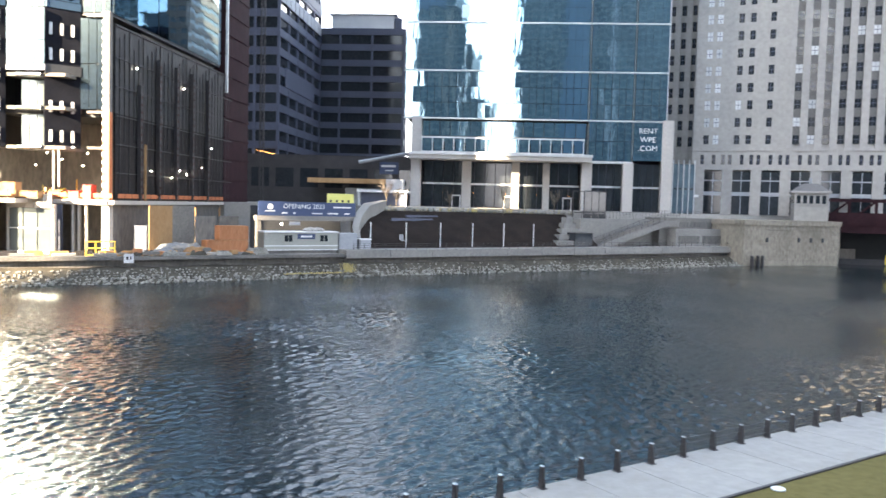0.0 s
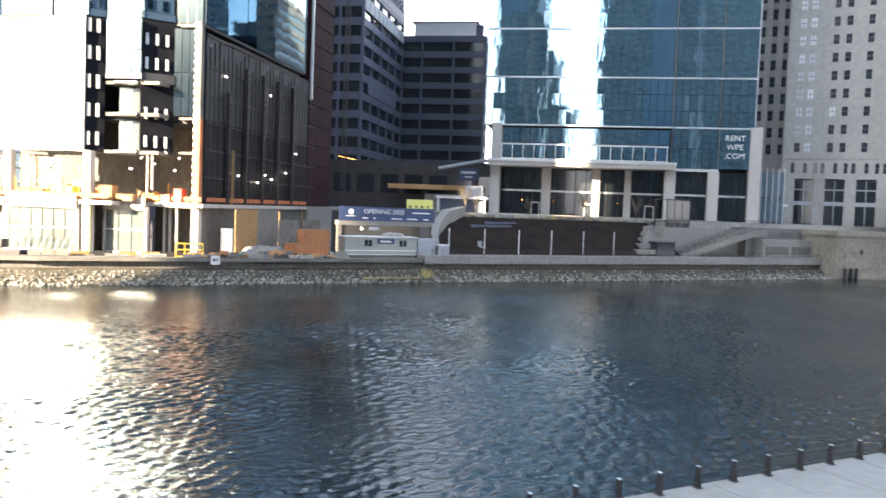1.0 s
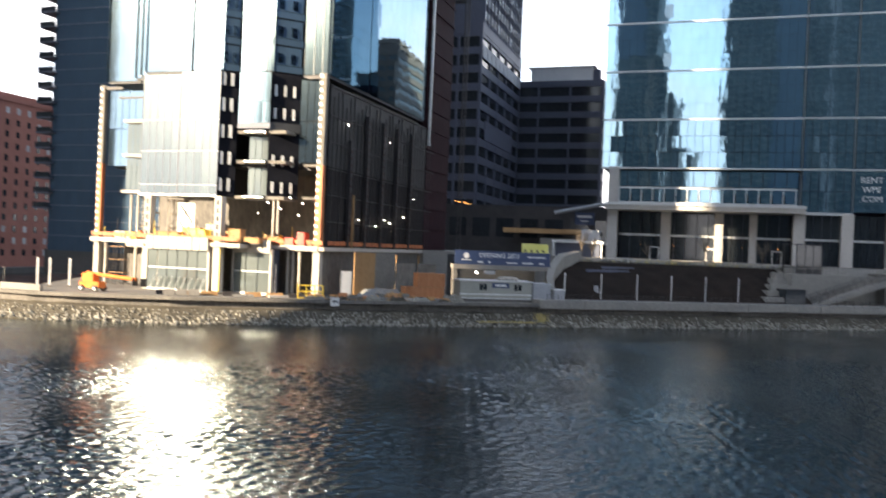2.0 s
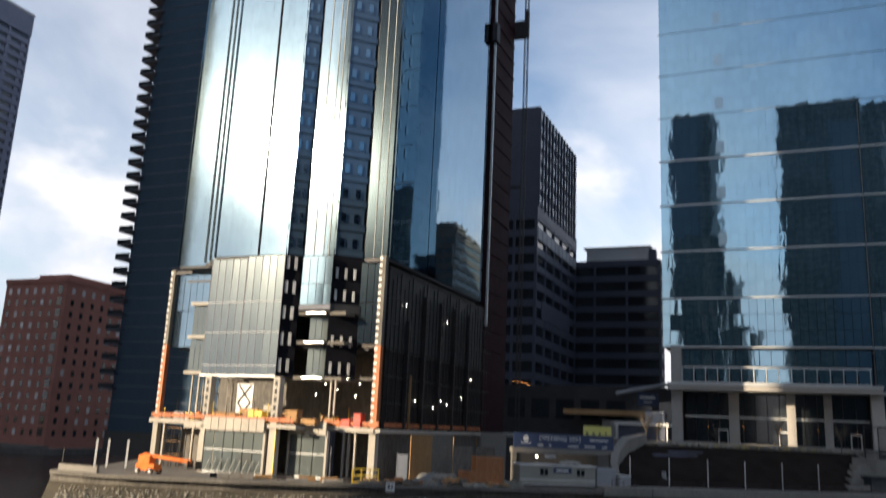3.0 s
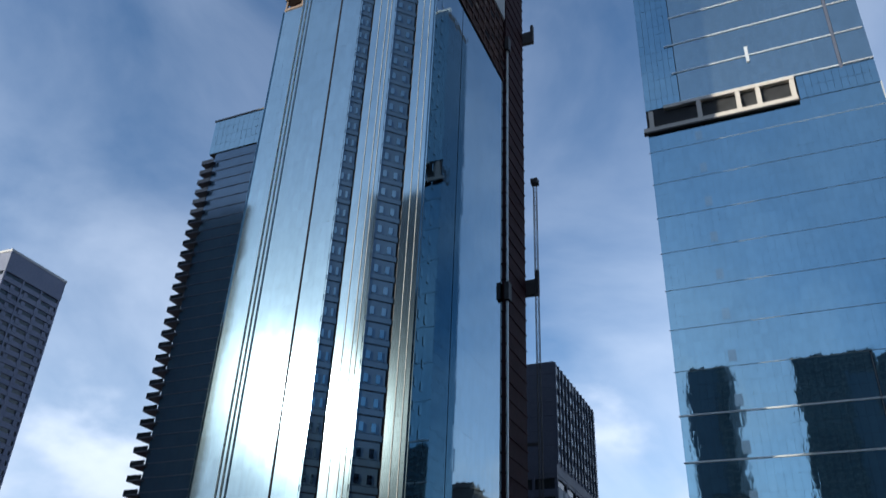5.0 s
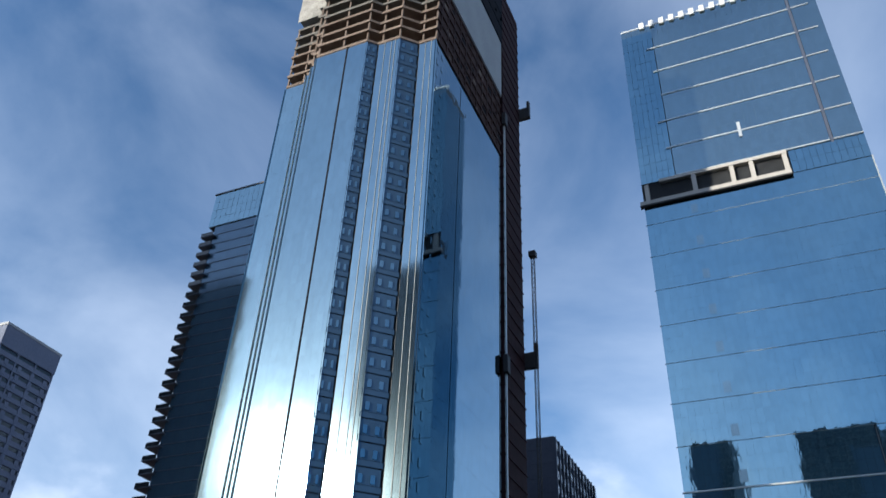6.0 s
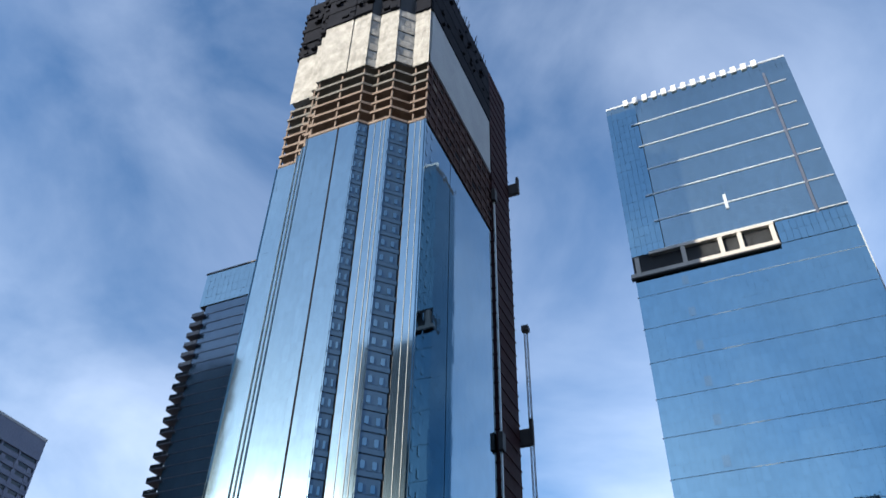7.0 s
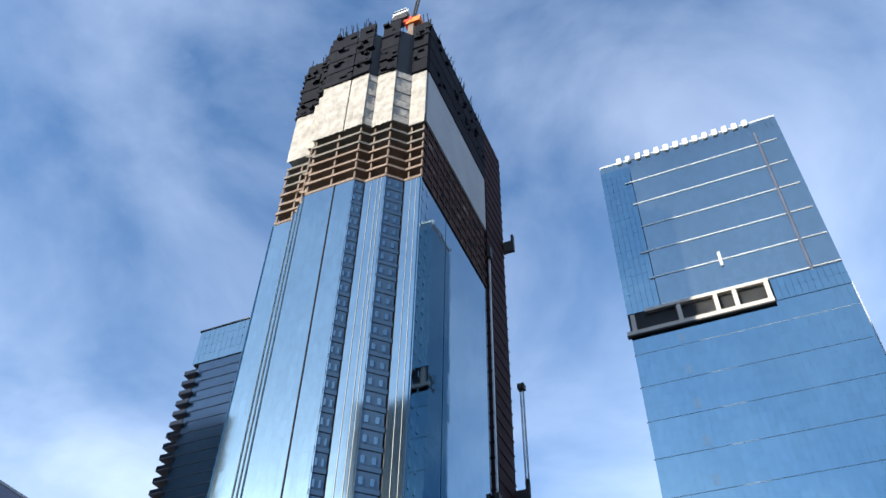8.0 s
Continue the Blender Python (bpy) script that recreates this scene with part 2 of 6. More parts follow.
TEAL_GLASS = surf("teal_tower_glass", (0.035, 0.07, 0.095), (0.11, 0.17, 0.20), 0.1, 0.35, 0, 0, 1, 0.1)
BLUE_WALL = surf("smooth_blue_facade", (0.09, 0.14, 0.19), (0.11, 0.165, 0.22), 0.1, 0.4)
POLISHED = surf("polished_steel", (0.55, 0.56, 0.57), (0.65, 0.66, 0.66), 1, 0.2, 1.0)
TEAL_METAL = surf("teal_tower_metal", (0.16, 0.19, 0.20), (0.21, 0.24, 0.25), 0.2, 0.5)
ABUT_STONE = surf("weathered_abutment_stone", (0.19, 0.165, 0.13), (0.34, 0.30, 0.24), 0.5, 0.9, 0, 0.02, 5, 0.12, (1, 1, 0.5))


# Building helpers
def part(name, bm, material, parent, label="", kind=""):
    """Links a bmesh as one mesh object under a thing or a part."""
    me = bpy.data.meshes.new(name)
    bm.to_mesh(me)
    bm.free()
    return link(name, me, material, parent, label, kind)


def link(name, me, material, parent, label="", kind=""):
    if material and not me.materials:
        me.materials.append(material)
    ob = new(name, me)
    ob.parent = parent
    return tagged(ob, label, kind=kind)


def thing(name, label, category, m=None, group="", kind=""):
    ob = new(name)
    ob.empty_display_size = 0.5
    ob.matrix_world = m or Matrix()
    return tagged(ob, label, category, group, kind)


def box(bm, x0, x1, y0, y1, z0, z1):
    v = [bm.verts.new((x, y, z)) for z in (z0, z1) for y in (y0, y1) for x in (x0, x1)]
    for f in ((0, 2, 3, 1), (4, 5, 7, 6), (0, 1, 5, 4), (2, 6, 7, 3), (0, 4, 6, 2), (1, 3, 7, 5)):
        bm.faces.new([v[i] for i in f])
    return v


def boxes(*rows):
    bm = bmesh.new()
    for r in rows:
        box(bm, *r)
    return bm


def bevelled(*rows, w=0.03):
    bm = boxes(*rows)
    bmesh.ops.bevel(bm, geom=bm.edges[:], offset=w, segments=2, affect="EDGES")
    return bm


def prism(points, z0, z1):
    """A slab over a plan given counter-clockwise."""
    bm = bmesh.new()
    lo, hi = [bm.verts.new((x, y, z0)) for x, y in points], [bm.verts.new((x, y, z1)) for x, y in points]
    bm.faces.new(hi)
    bm.faces.new(lo[::-1])
    for i in range(len(points)):
        j = (i + 1) % len(points)
        bm.faces.new((lo[i], lo[j], hi[j], hi[i]))
    return bm


def rod(bm, a, b, r, sides=8, r2=None):
    a, b = Vector(a), Vector(b)
    m = Matrix.Translation((a + b) / 2) @ (b - a).to_track_quat("Z", "Y").to_matrix().to_4x4()
    bmesh.ops.create_cone(bm, cap_ends=True, segments=sides, radius1=r, radius2=r if r2 is None else r2, depth=(b - a).length, matrix=m)


def rods(*rows, sides=8):
    bm = bmesh.new()
    for a, b, r in rows:
        rod(bm, a, b, r, sides)
    return bm


def curtain(name, segs, levels, pw, gap, tilt, material, parent, label="", proud=0.06):
    """A curtain wall of separate panes along plan segments (outside on the right hand when walking back), each pane a little out of true."""
    vs, fs = [], []
    for (x0, y0), (x1, y1) in segs:
        length = math.hypot(x1 - x0, y1 - y0)
        dx, dy = (x1 - x0) / length, (y1 - y0) / length
        nx, ny = dy, -dx
        k = max(1, round(length / pw))
        w = length / k
        for z0, z1 in zip(levels, levels[1:]):
            for i in range(k):
                a, b, c = proud, random.gauss(0, tilt) * w, random.gauss(0, tilt) * (z1 - z0)
                base = len(vs)
                for s, t in ((0, 0), (1, 0), (1, 1), (0, 1)):
                    u = i * w + (gap / 2 if s == 0 else w - gap / 2)
                    o = a + b * (s - 0.5) + c * (t - 0.5)
                    vs.append((x0 + dx * u + nx * o, y0 + dy * u + ny * o, (z0 + gap / 2) if t == 0 else (z1 - gap / 2)))
                fs.append((base, base + 1, base + 2, base + 3))
    me = bpy.data.meshes.new(name)
    me.from_pydata(vs, [], fs)
    me.update()
    return link(name, me, material, parent, label, "stuff")


def pane_parts(name, p0, p1, levels, pw, material, parent, depth=0.05, gap=0.10, tilt=0.004):
    """Panes that can be told apart: objects of their own on one shared mesh."""
    (x0, y0), (x1, y1) = p0, p1
    length, ang = math.hypot(x1 - x0, y1 - y0), math.atan2(y1 - y0, x1 - x0)
    k = max(1, round(length / pw))
    w, made = length / k, {}
    for z0, z1 in zip(levels, levels[1:]):
        h = round(z1 - z0, 2)
        if h not in made:
            me = bpy.data.meshes.new(name)
            bm = boxes((-w / 2 + gap / 2, w / 2 - gap / 2, -depth, 0.0, -h / 2 + gap / 2, h / 2 - gap / 2))
            bm.to_mesh(me)
            bm.free()
            made[h] = me
        for i in range(k):
            ob = link(name, made[h], material, parent)
            u = (i + 0.5) * w
            ob.matrix_local = Matrix.Translation((x0 + math.cos(ang) * u, y0 + math.sin(ang) * u, (z0 + z1) / 2)) @ Euler((random.gauss(0, tilt), 0, ang + random.gauss(0, tilt))).to_matrix().to_4x4()


def lettering(text, size, material, parent, m, name="lettering"):
    cu = bpy.data.curves.new(name, "FONT")
    cu.body, cu.size, cu.extrude, cu.align_x, cu.align_y, cu.resolution_u = text, size, 0.02, "CENTER", "CENTER", 2
    tmp = bpy.data.objects.new(name + "_curve", cu)
    me = bpy.data.meshes.new_from_object(tmp)
    bpy.data.objects.remove(tmp)
    ob = link(name, me, material, parent)
    ob.matrix_local = m
    return ob


def levels(z0, z1, step):
    k = max(1, round((z1 - z0) / step))
    return [z0 + (z1 - z0) * i / k for i in range(k + 1)]


GRID = -4.5   # the street grid's turn
BANK = pose(-14.7, 127.5, 0, 0, 0, 32.9)   # along the far bank: x downstream, y inland


# The setting: river, land, quay, plaza
def at_bank(s, n):
    return (BANK @ Vector((s, n, 0))).xy


water = tagged(part("water", boxes((-2500, 2500, -700, 3000, -4, -0.2)), WATER, None), "dark rippled river water reflecting towers", "water", kind="structure")


def wave_sheet(x0, x1, y0, y1, step):
    """The wind-ruffled surface between the two quays: many small wave trains, stronger in gusts."""
    nx, ny = int((x1 - x0) / step) + 1, int((y1 - y0) / step) + 1
    gx, gy = np.meshgrid(np.linspace(x0, x1, nx), np.linspace(y0, y1, ny))
    rng = np.random.default_rng(5)
    h, gust = np.zeros_like(gx), np.zeros_like(gx)
    for k in range(34):
        size = 0.40 * 1.034 ** k * rng.uniform(0.9, 1.1)
        a = radians(112) + rng.normal(0, 0.62)
        h += 0.0072 * size ** 0.95 * np.sin(2 * math.pi / size * (gx * math.cos(a) + gy * math.sin(a)) + rng.uniform(0, 6.28))
    for k in range(9):
        size, a = rng.uniform(14, 60), rng.uniform(0, 3.14)
        gust += np.sin(2 * math.pi / size * (gx * math.cos(a) + gy * math.sin(a)) + rng.uniform(0, 6.28))
    h *= np.clip(0.85 + 0.22 * gust, 0.18, 1.5) * np.clip((-gy + 5) / 50, 0.3, 1.0)   # sheltered under the far bank
    co = np.stack([gx, gy, h], -1).reshape(-1, 3)
    i = np.arange(nx * ny).reshape(ny, nx)
    quads = np.stack([i[:-1, :-1], i[:-1, 1:], i[1:, 1:], i[1:, :-1]], -1).reshape(-1, 4)
    me = bpy.data.meshes.new("ripples")
    me.vertices.add(len(co))
    me.vertices.foreach_set("co", co.astype(np.float32).ravel())
    me.loops.add(quads.size)
    me.loops.foreach_set("vertex_index", quads.astype(np.int32).ravel())
    me.polygons.add(len(quads))
    me.polygons.foreach_set("loop_start", np.arange(0, quads.size, 4, dtype=np.int32))
    me.polygons.foreach_set("use_smooth", np.ones(len(quads), dtype=bool))
    me.update()
    return me


ripples = link("ripples", wave_sheet(-100, 122, -93, 4, 0.17), WATER, water, kind="stuff")
ripples.matrix_world = BANK

land = [at_bank(*q) for q in ((-78, 14), (-70, 8.5), (-56, 5), (-33, 3.8), (0, 3.8), (100, 3.8), (150, 1.0), (400, -60))]
land += [Vector((2400, 300)), Vector((2400, 2900)), Vector((-170, 2900)), Vector((-150, 400)), Vector((-130, 220)), Vector((-105, 135))]
ground = tagged(part("ground", prism([tuple(p) for p in land], -3, 3.3), CONCRETE_DARK, None), "grey trampled building-site ground behind the quay", "ground", kind="structure")
west_bank = tagged(part("ground_west", prism([(-2400, 60), (-330, 60), (-215, 172), (-168, 177), (-160, 420), (-200, 2900), (-2400, 2900)], -3, 1.3), CONCRETE_DARK, None), "low paved river bank below the brick warehouse", "ground", kind="structure")
west_point = tagged(part("ground_corner", prism([(-420, -30), (-185, -30), (-185, 62), (-420, 62)], -3, 1.0), ASPHALT, None), "asphalt street corner on the opposite bank", "ground", kind="structure")
plaza = tagged(part("plaza", prism([tuple(at_bank(*q)) for q in ((18, 23), (40, 21), (66, 16.5), (84, 13), (96, 9), (150, 9), (400, 5), (500, 400), (-60, 400), (-25, 75), (-6, 45), (12, 34))], 3.3, 11.25), PAVING, None), "pale paved plaza and street level above the river", "plaza", kind="structure")

# Quay edge: a thin site slab upstream, a heavy concrete beam with a rail downstream
quay = thing("quay", "long concrete quay edge over a rubble bank", "quay", BANK.copy(), kind="structure")
pts_q = [(-80, 13.5), (-75, 9.5), (-70, 7.3), (-56, 3.8), (-33, 2.6), (0.5, 2.8)]
for (a, b), (c, d) in zip(pts_q, pts_q[1:]):
    part("slab", prism([(a, b), (c, d), (c + 0.5, d + 6), (a + 0.5, b + 6)], 3.0, 3.5), CONCRETE, quay)
    part("pile_wall", prism([(a, b + 0.9), (c, d + 0.9), (c, d + 1.4), (a, b + 1.4)], -2, 3.0), CONCRETE_DARK, quay)
for i in range(12):
    s0 = 0.6 + i * 8.2
    part("beam", bevelled((s0, s0 + 8.15, 2.6, 6.6, 2.75, 4.1), w=0.05), CONCRETE_PALE, quay)
    part("pile_wall", boxes((s0, s0 + 8.2, 3.5, 4.0, -2, 2.75)), CONCRETE_DARK, quay)
handrail = thing("quay_railing", "thin grey metal railing along the quay", "railing", BANK.copy())
post_me = bpy.data.meshes.new("post")
bm = boxes((-0.03, 0.03, -0.03, 0.03, 0, 1.05))
bm.to_mesh(post_me)
bm.free()
for i in range(49):
    o = link("post", post_me, STEEL_DARK, handrail)
    o.location = (2 + i * 2.0, 2.9, 4.1)
for z in (4.5, 4.8, 5.12):
    part("rail", boxes((1.9, 98.2, 2.88, 2.92, z, z + 0.04)), STEEL_DARK, handrail)


def bank_n(s):
    for (a, b), (c, d) in zip(pts_q, pts_q[1:]):
        if a <= s <= c:
            return b + (d - b) * (s - a) / (c - a) - 2.8
    return 0.0


# Rubble slope
bm = bmesh.new()
rows = []
for i in range(90):
    s = -80 + i * 2.0
    n0 = bank_n(s)
    rows.append([bm.verts.new((s, n0 + d, z + random.uniform(-0.15, 0.15))) for d, z in ((-2.2, -1.0), (0.2, 0.1), (1.6, 0.9), (2.8, 1.7), (4.2, 2.2))])
for a, b in zip(rows, rows[1:]):
    for j in range(4):
        bm.faces.new((a[j], b[j], b[j + 1], a[j + 1]))
slope = part("bank_slope", bm, SOIL, None)
slope.matrix_world = BANK
tagged(slope, "dark eroded soil of the river bank", "bank", kind="structure")


def rock_bm(bm, c, r):
    v = bmesh.ops.create_icosphere(bm, subdivisions=1, radius=r)["verts"]
    q = Euler([random.uniform(0, 6) for _ in range(3)]).to_matrix()
    f = Vector([random.uniform(0.6, 1.3) for _ in range(3)])
    for w in v:
        k = w.co.copy()
        k *= random.uniform(0.75, 1.15)
        w.co = q @ Vector((k.x * f.x, k.y * f.y, k.z * f.z * 0.8)) + Vector(c)


rocks = []
for s in np.arange(-78, 98, 0.36):
    for d in (-0.25, 0.3, 0.85, 1.4, 1.95, 2.5):
        if s > 10 and d > 1.5 and random.random() < 0.75:
            continue
        if random.random() < 0.24:
            continue
        n = bank_n(s) + d + random.uniform(-0.3, 0.3)
        rocks.append((s + random.uniform(-0.25, 0.25), n, 0.02 + max(0, d) * 0.62 + random.uniform(-0.06, 0.14), random.uniform(0.10, 0.30) * (1.25 if d < 1 else 0.85)))
riprap = thing("riprap", "pale broken riprap stones along the waterline", "stones", BANK.copy(), kind="structure")
near = [r for r in rocks if -52 < r[0] < -34][:290]
rest = [r for r in rocks if r not in near]
shapes = []
for k in range(8):
    bm = bmesh.new()
    rock_bm(bm, (0, 0, 0), 1.0)
    me = bpy.data.meshes.new("stone")
    bm.to_mesh(me)
    bm.free()
    me.materials.append(STONE)
    shapes.append(me)
for s, n, z, r in near:
    o = link("stone", random.choice(shapes), STONE, riprap)
    o.location, o.scale, o.rotation_euler = (s, n, z), (r, r, r), (0, 0, random.uniform(0, 6))
vs, fs = [], []
proto = [([v.co.copy() for v in m.vertices], [tuple(p.vertices) for p in m.polygons]) for m in shapes]
for s, n, z, r in rest:
    pv, pf = random.choice(proto)
    b, a = len(vs), random.uniform(0, 6)
    ca, sa = math.cos(a) * r, math.sin(a) * r
    vs += [(s + v.x * ca - v.y * sa, n + v.x * sa + v.y * ca, z + v.z * r) for v in pv]
    fs += [tuple(i + b for i in f) for f in pf]
me = bpy.data.meshes.new("stones")
me.from_pydata(vs, [], fs)
link("stones", me, STONE, riprap, kind="stuff")
reeds = thing("reeds", "dry straw-coloured reeds on the rubble bank", "plants", BANK @ pose(0, 1.5, 0.6), kind="stuff")
bm = bmesh.new()
for i in range(220):
    x, y, h = random.gauss(0.4, 0.6), random.gauss(0.4, 0.5), random.uniform(0.5, 1.6)
    rod(bm, (x, y, 0), (x + random.uniform(-0.4, 0.4), y + random.uniform(-0.3, 0.3), h), 0.03, 4, 0.008)
for i in range(260):
    x = random.uniform(-11, -1)
    rod(bm, (x, -1.2 + random.uniform(-0.15, 0.15), 0.05), (x + random.uniform(-0.6, 0.6), -1.2 + random.uniform(-0.2, 0.2), random.uniform(0.1, 0.35)), 0.03, 4, 0.01)
part("reed_stems", bm, STRAW, reeds, kind="stuff")

# Planted slope under the plaza
bm = bmesh.new()
grid = []
for i in range(41):
    f = i / 40
    s = 5 + f * 55
    top_n, low_n = 23 - f * 5.5, 6.7
    row = []
    for j in range(13):
        g = j / 12
        n = low_n + (top_n - low_n) * g
        ss = s + (8 * g if f < 0.02 else 8 * g * (1 - f))
        row.append(bm.verts.new((ss, n, 4.15 + 6.3 * g ** 0.85 + 0.25 * noise.noise(Vector((ss * 0.3, n * 0.3, 2))) * (0 < j < 12))))
    grid.append(row)
for a, b in zip(grid, grid[1:]):
    for j in range(12):
        bm.faces.new((a[j], b[j], b[j + 1], a[j + 1]))
for f in bm.faces:
    f.smooth = True
lawn_slope = part("planted_slope", bm, MULCH, None)
lawn_slope.matrix_world = BANK
tagged(lawn_slope, "dark mulched planting slope rising to the plaza", "slope", kind="structure")

# Plants and low shrubs along the plaza edge
hedge = thing("plaza_planting", "low mixed shrubs and pale grasses edging the plaza", "plants", BANK.copy(), kind="stuff")
bm = bmesh.new()
for i in range(900):
    f = random.random()
    s, n = 18 + f * 44, 23.5 - f * 5.5 + random.uniform(-0.6, 1.8)
    h = random.uniform(0.25, 0.8)
    for k in range(3):
        a = random.uniform(0, 6)
        rod(bm, (s, n, 10.4), (s + math.cos(a) * h * 0.5, n + math.sin(a) * h * 0.5, 10.6 + h), 0.06, 4, 0.01)
part("stems", bm, STRAW, hedge, kind="stuff")
bm = bmesh.new()
for i in range(260):
    f = random.random()
    rock_bm(bm, (17 + f * 45, 23.2 - f * 5.6 + random.uniform(-0.5, 1.2), 10.7), random.uniform(0.25, 0.5))
part("edge_stones", bm, STONE, hedge, kind="stuff")


def bare_tree(s, n, z, h, seed):
    rnd = random.Random(seed)
    t = thing("tree", "young bare tree with thin grey branches", "tree", BANK @ pose(s, n, z), "young trees on the plaza slope")
    part("trunk", rods(((0, 0, -0.3), (0.05, 0, h * 0.5), 0.09), sides=7), BARK, t)
    bm = bmesh.new()
    for i in range(26):
        a, z0 = rnd.uniform(0, 6.3), h * rnd.uniform(0.3, 0.55)
        e = Vector((math.cos(a), math.sin(a), 0)) * h * rnd.uniform(0.1, 0.25) + Vector((0, 0, z0 + h * rnd.uniform(0.2, 0.45)))
        rod(bm, (0.03, 0, z0), e, 0.035, 5, 0.012)
        for k in range(4):
            rod(bm, e.lerp(Vector((0, 0, z0)), rnd.uniform(0, 0.5)), e + Vector((rnd.uniform(-1, 1), rnd.uniform(-1, 1), rnd.uniform(0.2, 1))) * h * 0.1, 0.014, 4, 0.005)
    part("crown", bm, BARK, t)


for k, (s, n, z, h) in enumerate(((19.5, 24, 10.4, 6.5), (22, 24.5, 10.6, 5), (44, 18.5, 10.0, 7.5), (33, 22, 10.3, 4.5), (57, 17.5, 10.2, 6))):
    bare_tree(s, n, z, h, k)

# Slim light columns on the promenade
for s in (6.8, 13.8, 20.9, 27.9, 35.1, 42.3):
    t = thing("light_column", "slim pale metal light column on the promenade", "lamp", BANK @ pose(s, 6.2, 4.1), "light columns along the promenade")
    part("shaft", rods(((0, 0, 0), (0, 0, 4.2), 0.10), sides=10), ALU, t)
    part("foot", rods(((0, 0, 0), (0, 0, 0.12), 0.2), sides=10), STEEL_DARK, t)
    part("head", rods(((0, 0, 4.2), (0, 0, 4.5), 0.12), sides=10), WHITE, t)

# Curved pale wall beside the slope
t = tagged(part("curved_wall", prism([(4.2, 6.8), (5.3, 6.8), (6.5, 10), (9, 14), (13, 18.5), (19, 23), (18.2, 23.6), (12, 19.3), (8, 14.8), (5.4, 10.4)], 3.3, 6.0), CONCRETE_PALE, None), "curved sloping pale concrete retaining wall", "wall")
t.matrix_world = BANK
for v in t.data.vertices:
    if v.co.z > 5:
        v.co.z = 6.0 + 6.4 * min(1.0, max(0.0, (v.co.y - 6.8) / 14))

# Stepped concrete seats, stair and terraces downstream
seats = thing("seat_steps", "stepped pale concrete seating blocks at the slope's end", "steps", BANK.copy())
for i in range(5):
    part("step", bevelled((49 + i * 1.9, 58.5, 7 + i * 1.5, 8.6 + i * 1.5, 4.1, 5.3 + i * 1.15), w=0.04), CONCRETE_PALE, seats)
kiosk = thing("glass_lift", "glass lift enclosure with dark steel frame", "lift", BANK @ pose(60.5, 12, 4.1))
for x in (0, 6.2):
    for y in (0, 3.5):
        part("post", boxes((x, x + 0.18, y, y + 0.18, 0, 11.6)), STEEL_DARK, kiosk)
for z in (3.2, 6.8, 11.4):
    part("ring", boxes((0, 6.4, 0, 0.14, z, z + 0.18), (0, 6.4, 3.55, 3.69, z, z + 0.18)), STEEL_DARK, kiosk)
for x in (0.2, 2.25, 4.3):
    for z0, z1 in ((0.1, 3.1), (3.4, 6.7), (7.0, 11.3)):
        part("pane", boxes((x, x + 1.9, 0.02, 0.06, z0, z1)), GLASS_DARK, kiosk)
hut = thing("glass_balustrade_box", "small smoked glass enclosure on the promenade", "enclosure", BANK @ pose(53.5, 6.7, 4.1))
part("glass", bevelled((0, 4.8, 0, 2.4, 0, 2.7), w=0.03), GLASS_DARK, hut)
part("cap", boxes((-0.05, 4.85, -0.05, 2.45, 2.7, 2.82)), STEEL_DARK, hut)

stair = thing("stair", "concrete stair with railing climbing to the plaza", "stair", BANK.copy())
for i in range(34):
    s0 = 60.0 + i * 0.56
    part("step", boxes((s0, s0 + 0.6, 6.8, 9.3, 4.1 + i * 0.17, 4.28 + i * 0.17)), CONCRETE_PALE, stair)
bm = bmesh.new()
lo = [bm.verts.new(p) for p in ((59.6, 6.55, 4.1), (79.6, 6.55, 9.7), (84, 6.55, 9.7), (84, 6.55, 8.4), (80, 6.55, 8.4), (63.5, 6.55, 4.1))]
hi = [bm.verts.new((v.co.x, 6.85, v.co.z)) for v in lo]
bm.faces.new(lo)
bm.faces.new(hi[::-1])
for i in range(6):
    j = (i + 1) % 6
    bm.faces.new((lo[j], lo[i], hi[i], hi[j]))
part("stringer", bm, CONCRETE_PALE, stair)
for n in (6.7, 9.2):
    part("handrail", rods(((59.8, n, 5.4), (79.6, n, 10.9), 0.04), ((79.6, n, 10.9), (84, n, 10.9), 0.04), ((59.8, n, 4.9), (79.6, n, 10.4), 0.025)), STEEL_DARK, stair)
    for i in range(12):
        s0 = 60 + i * 1.78
        part("baluster", boxes((s0, s0 + 0.05, n - 0.025, n + 0.025, 4.2 + i * 0.5, 5.4 + i * 0.5)), STEEL_DARK, stair)

terrace = thing("terrace_wall", "tiered pale concrete terrace walls with planters", "wall", BANK.copy())
part("upper_wall", bevelled((58, 84, 10.2, 12.5, 4.1, 9.8), w=0.05), CONCRETE_PALE, terrace)
part("landing", bevelled((79.5, 98.5, 8.2, 12.5, 4.1, 10.3), w=0.05), CONCRETE, terrace)
part("mid_wall", bevelled((82, 98.5, 5.6, 8.4, 4.1, 7.9), w=0.05), CONCRETE_PALE, terrace)
for z0, z1 in ((4.7, 6.4),):
    for s0 in (82.8, 90.8):
        part("vent_panel", boxes((s0, s0 + 7.0, 5.54, 5.62, z0, z1)), CONCRETE_DARK, terrace)
for s0 in (80.5, 89.6):
    part("vent_panel", boxes((s0, s0 + 8.4, 8.14, 8.22, 8.3, 9.4)), CONCRETE_DARK, terrace)
plaza_rail = thing("plaza_railing", "dark thin railing at the plaza edge", "railing", BANK.copy())
for i in range(40):
    part("post", boxes((58.5 + i, 58.55 + i, 10.4, 10.45, 9.8 + (0.5 if i > 21 else 0), 11.3 + (0.5 if i > 21 else 0))), STEEL_DARK, plaza_rail)
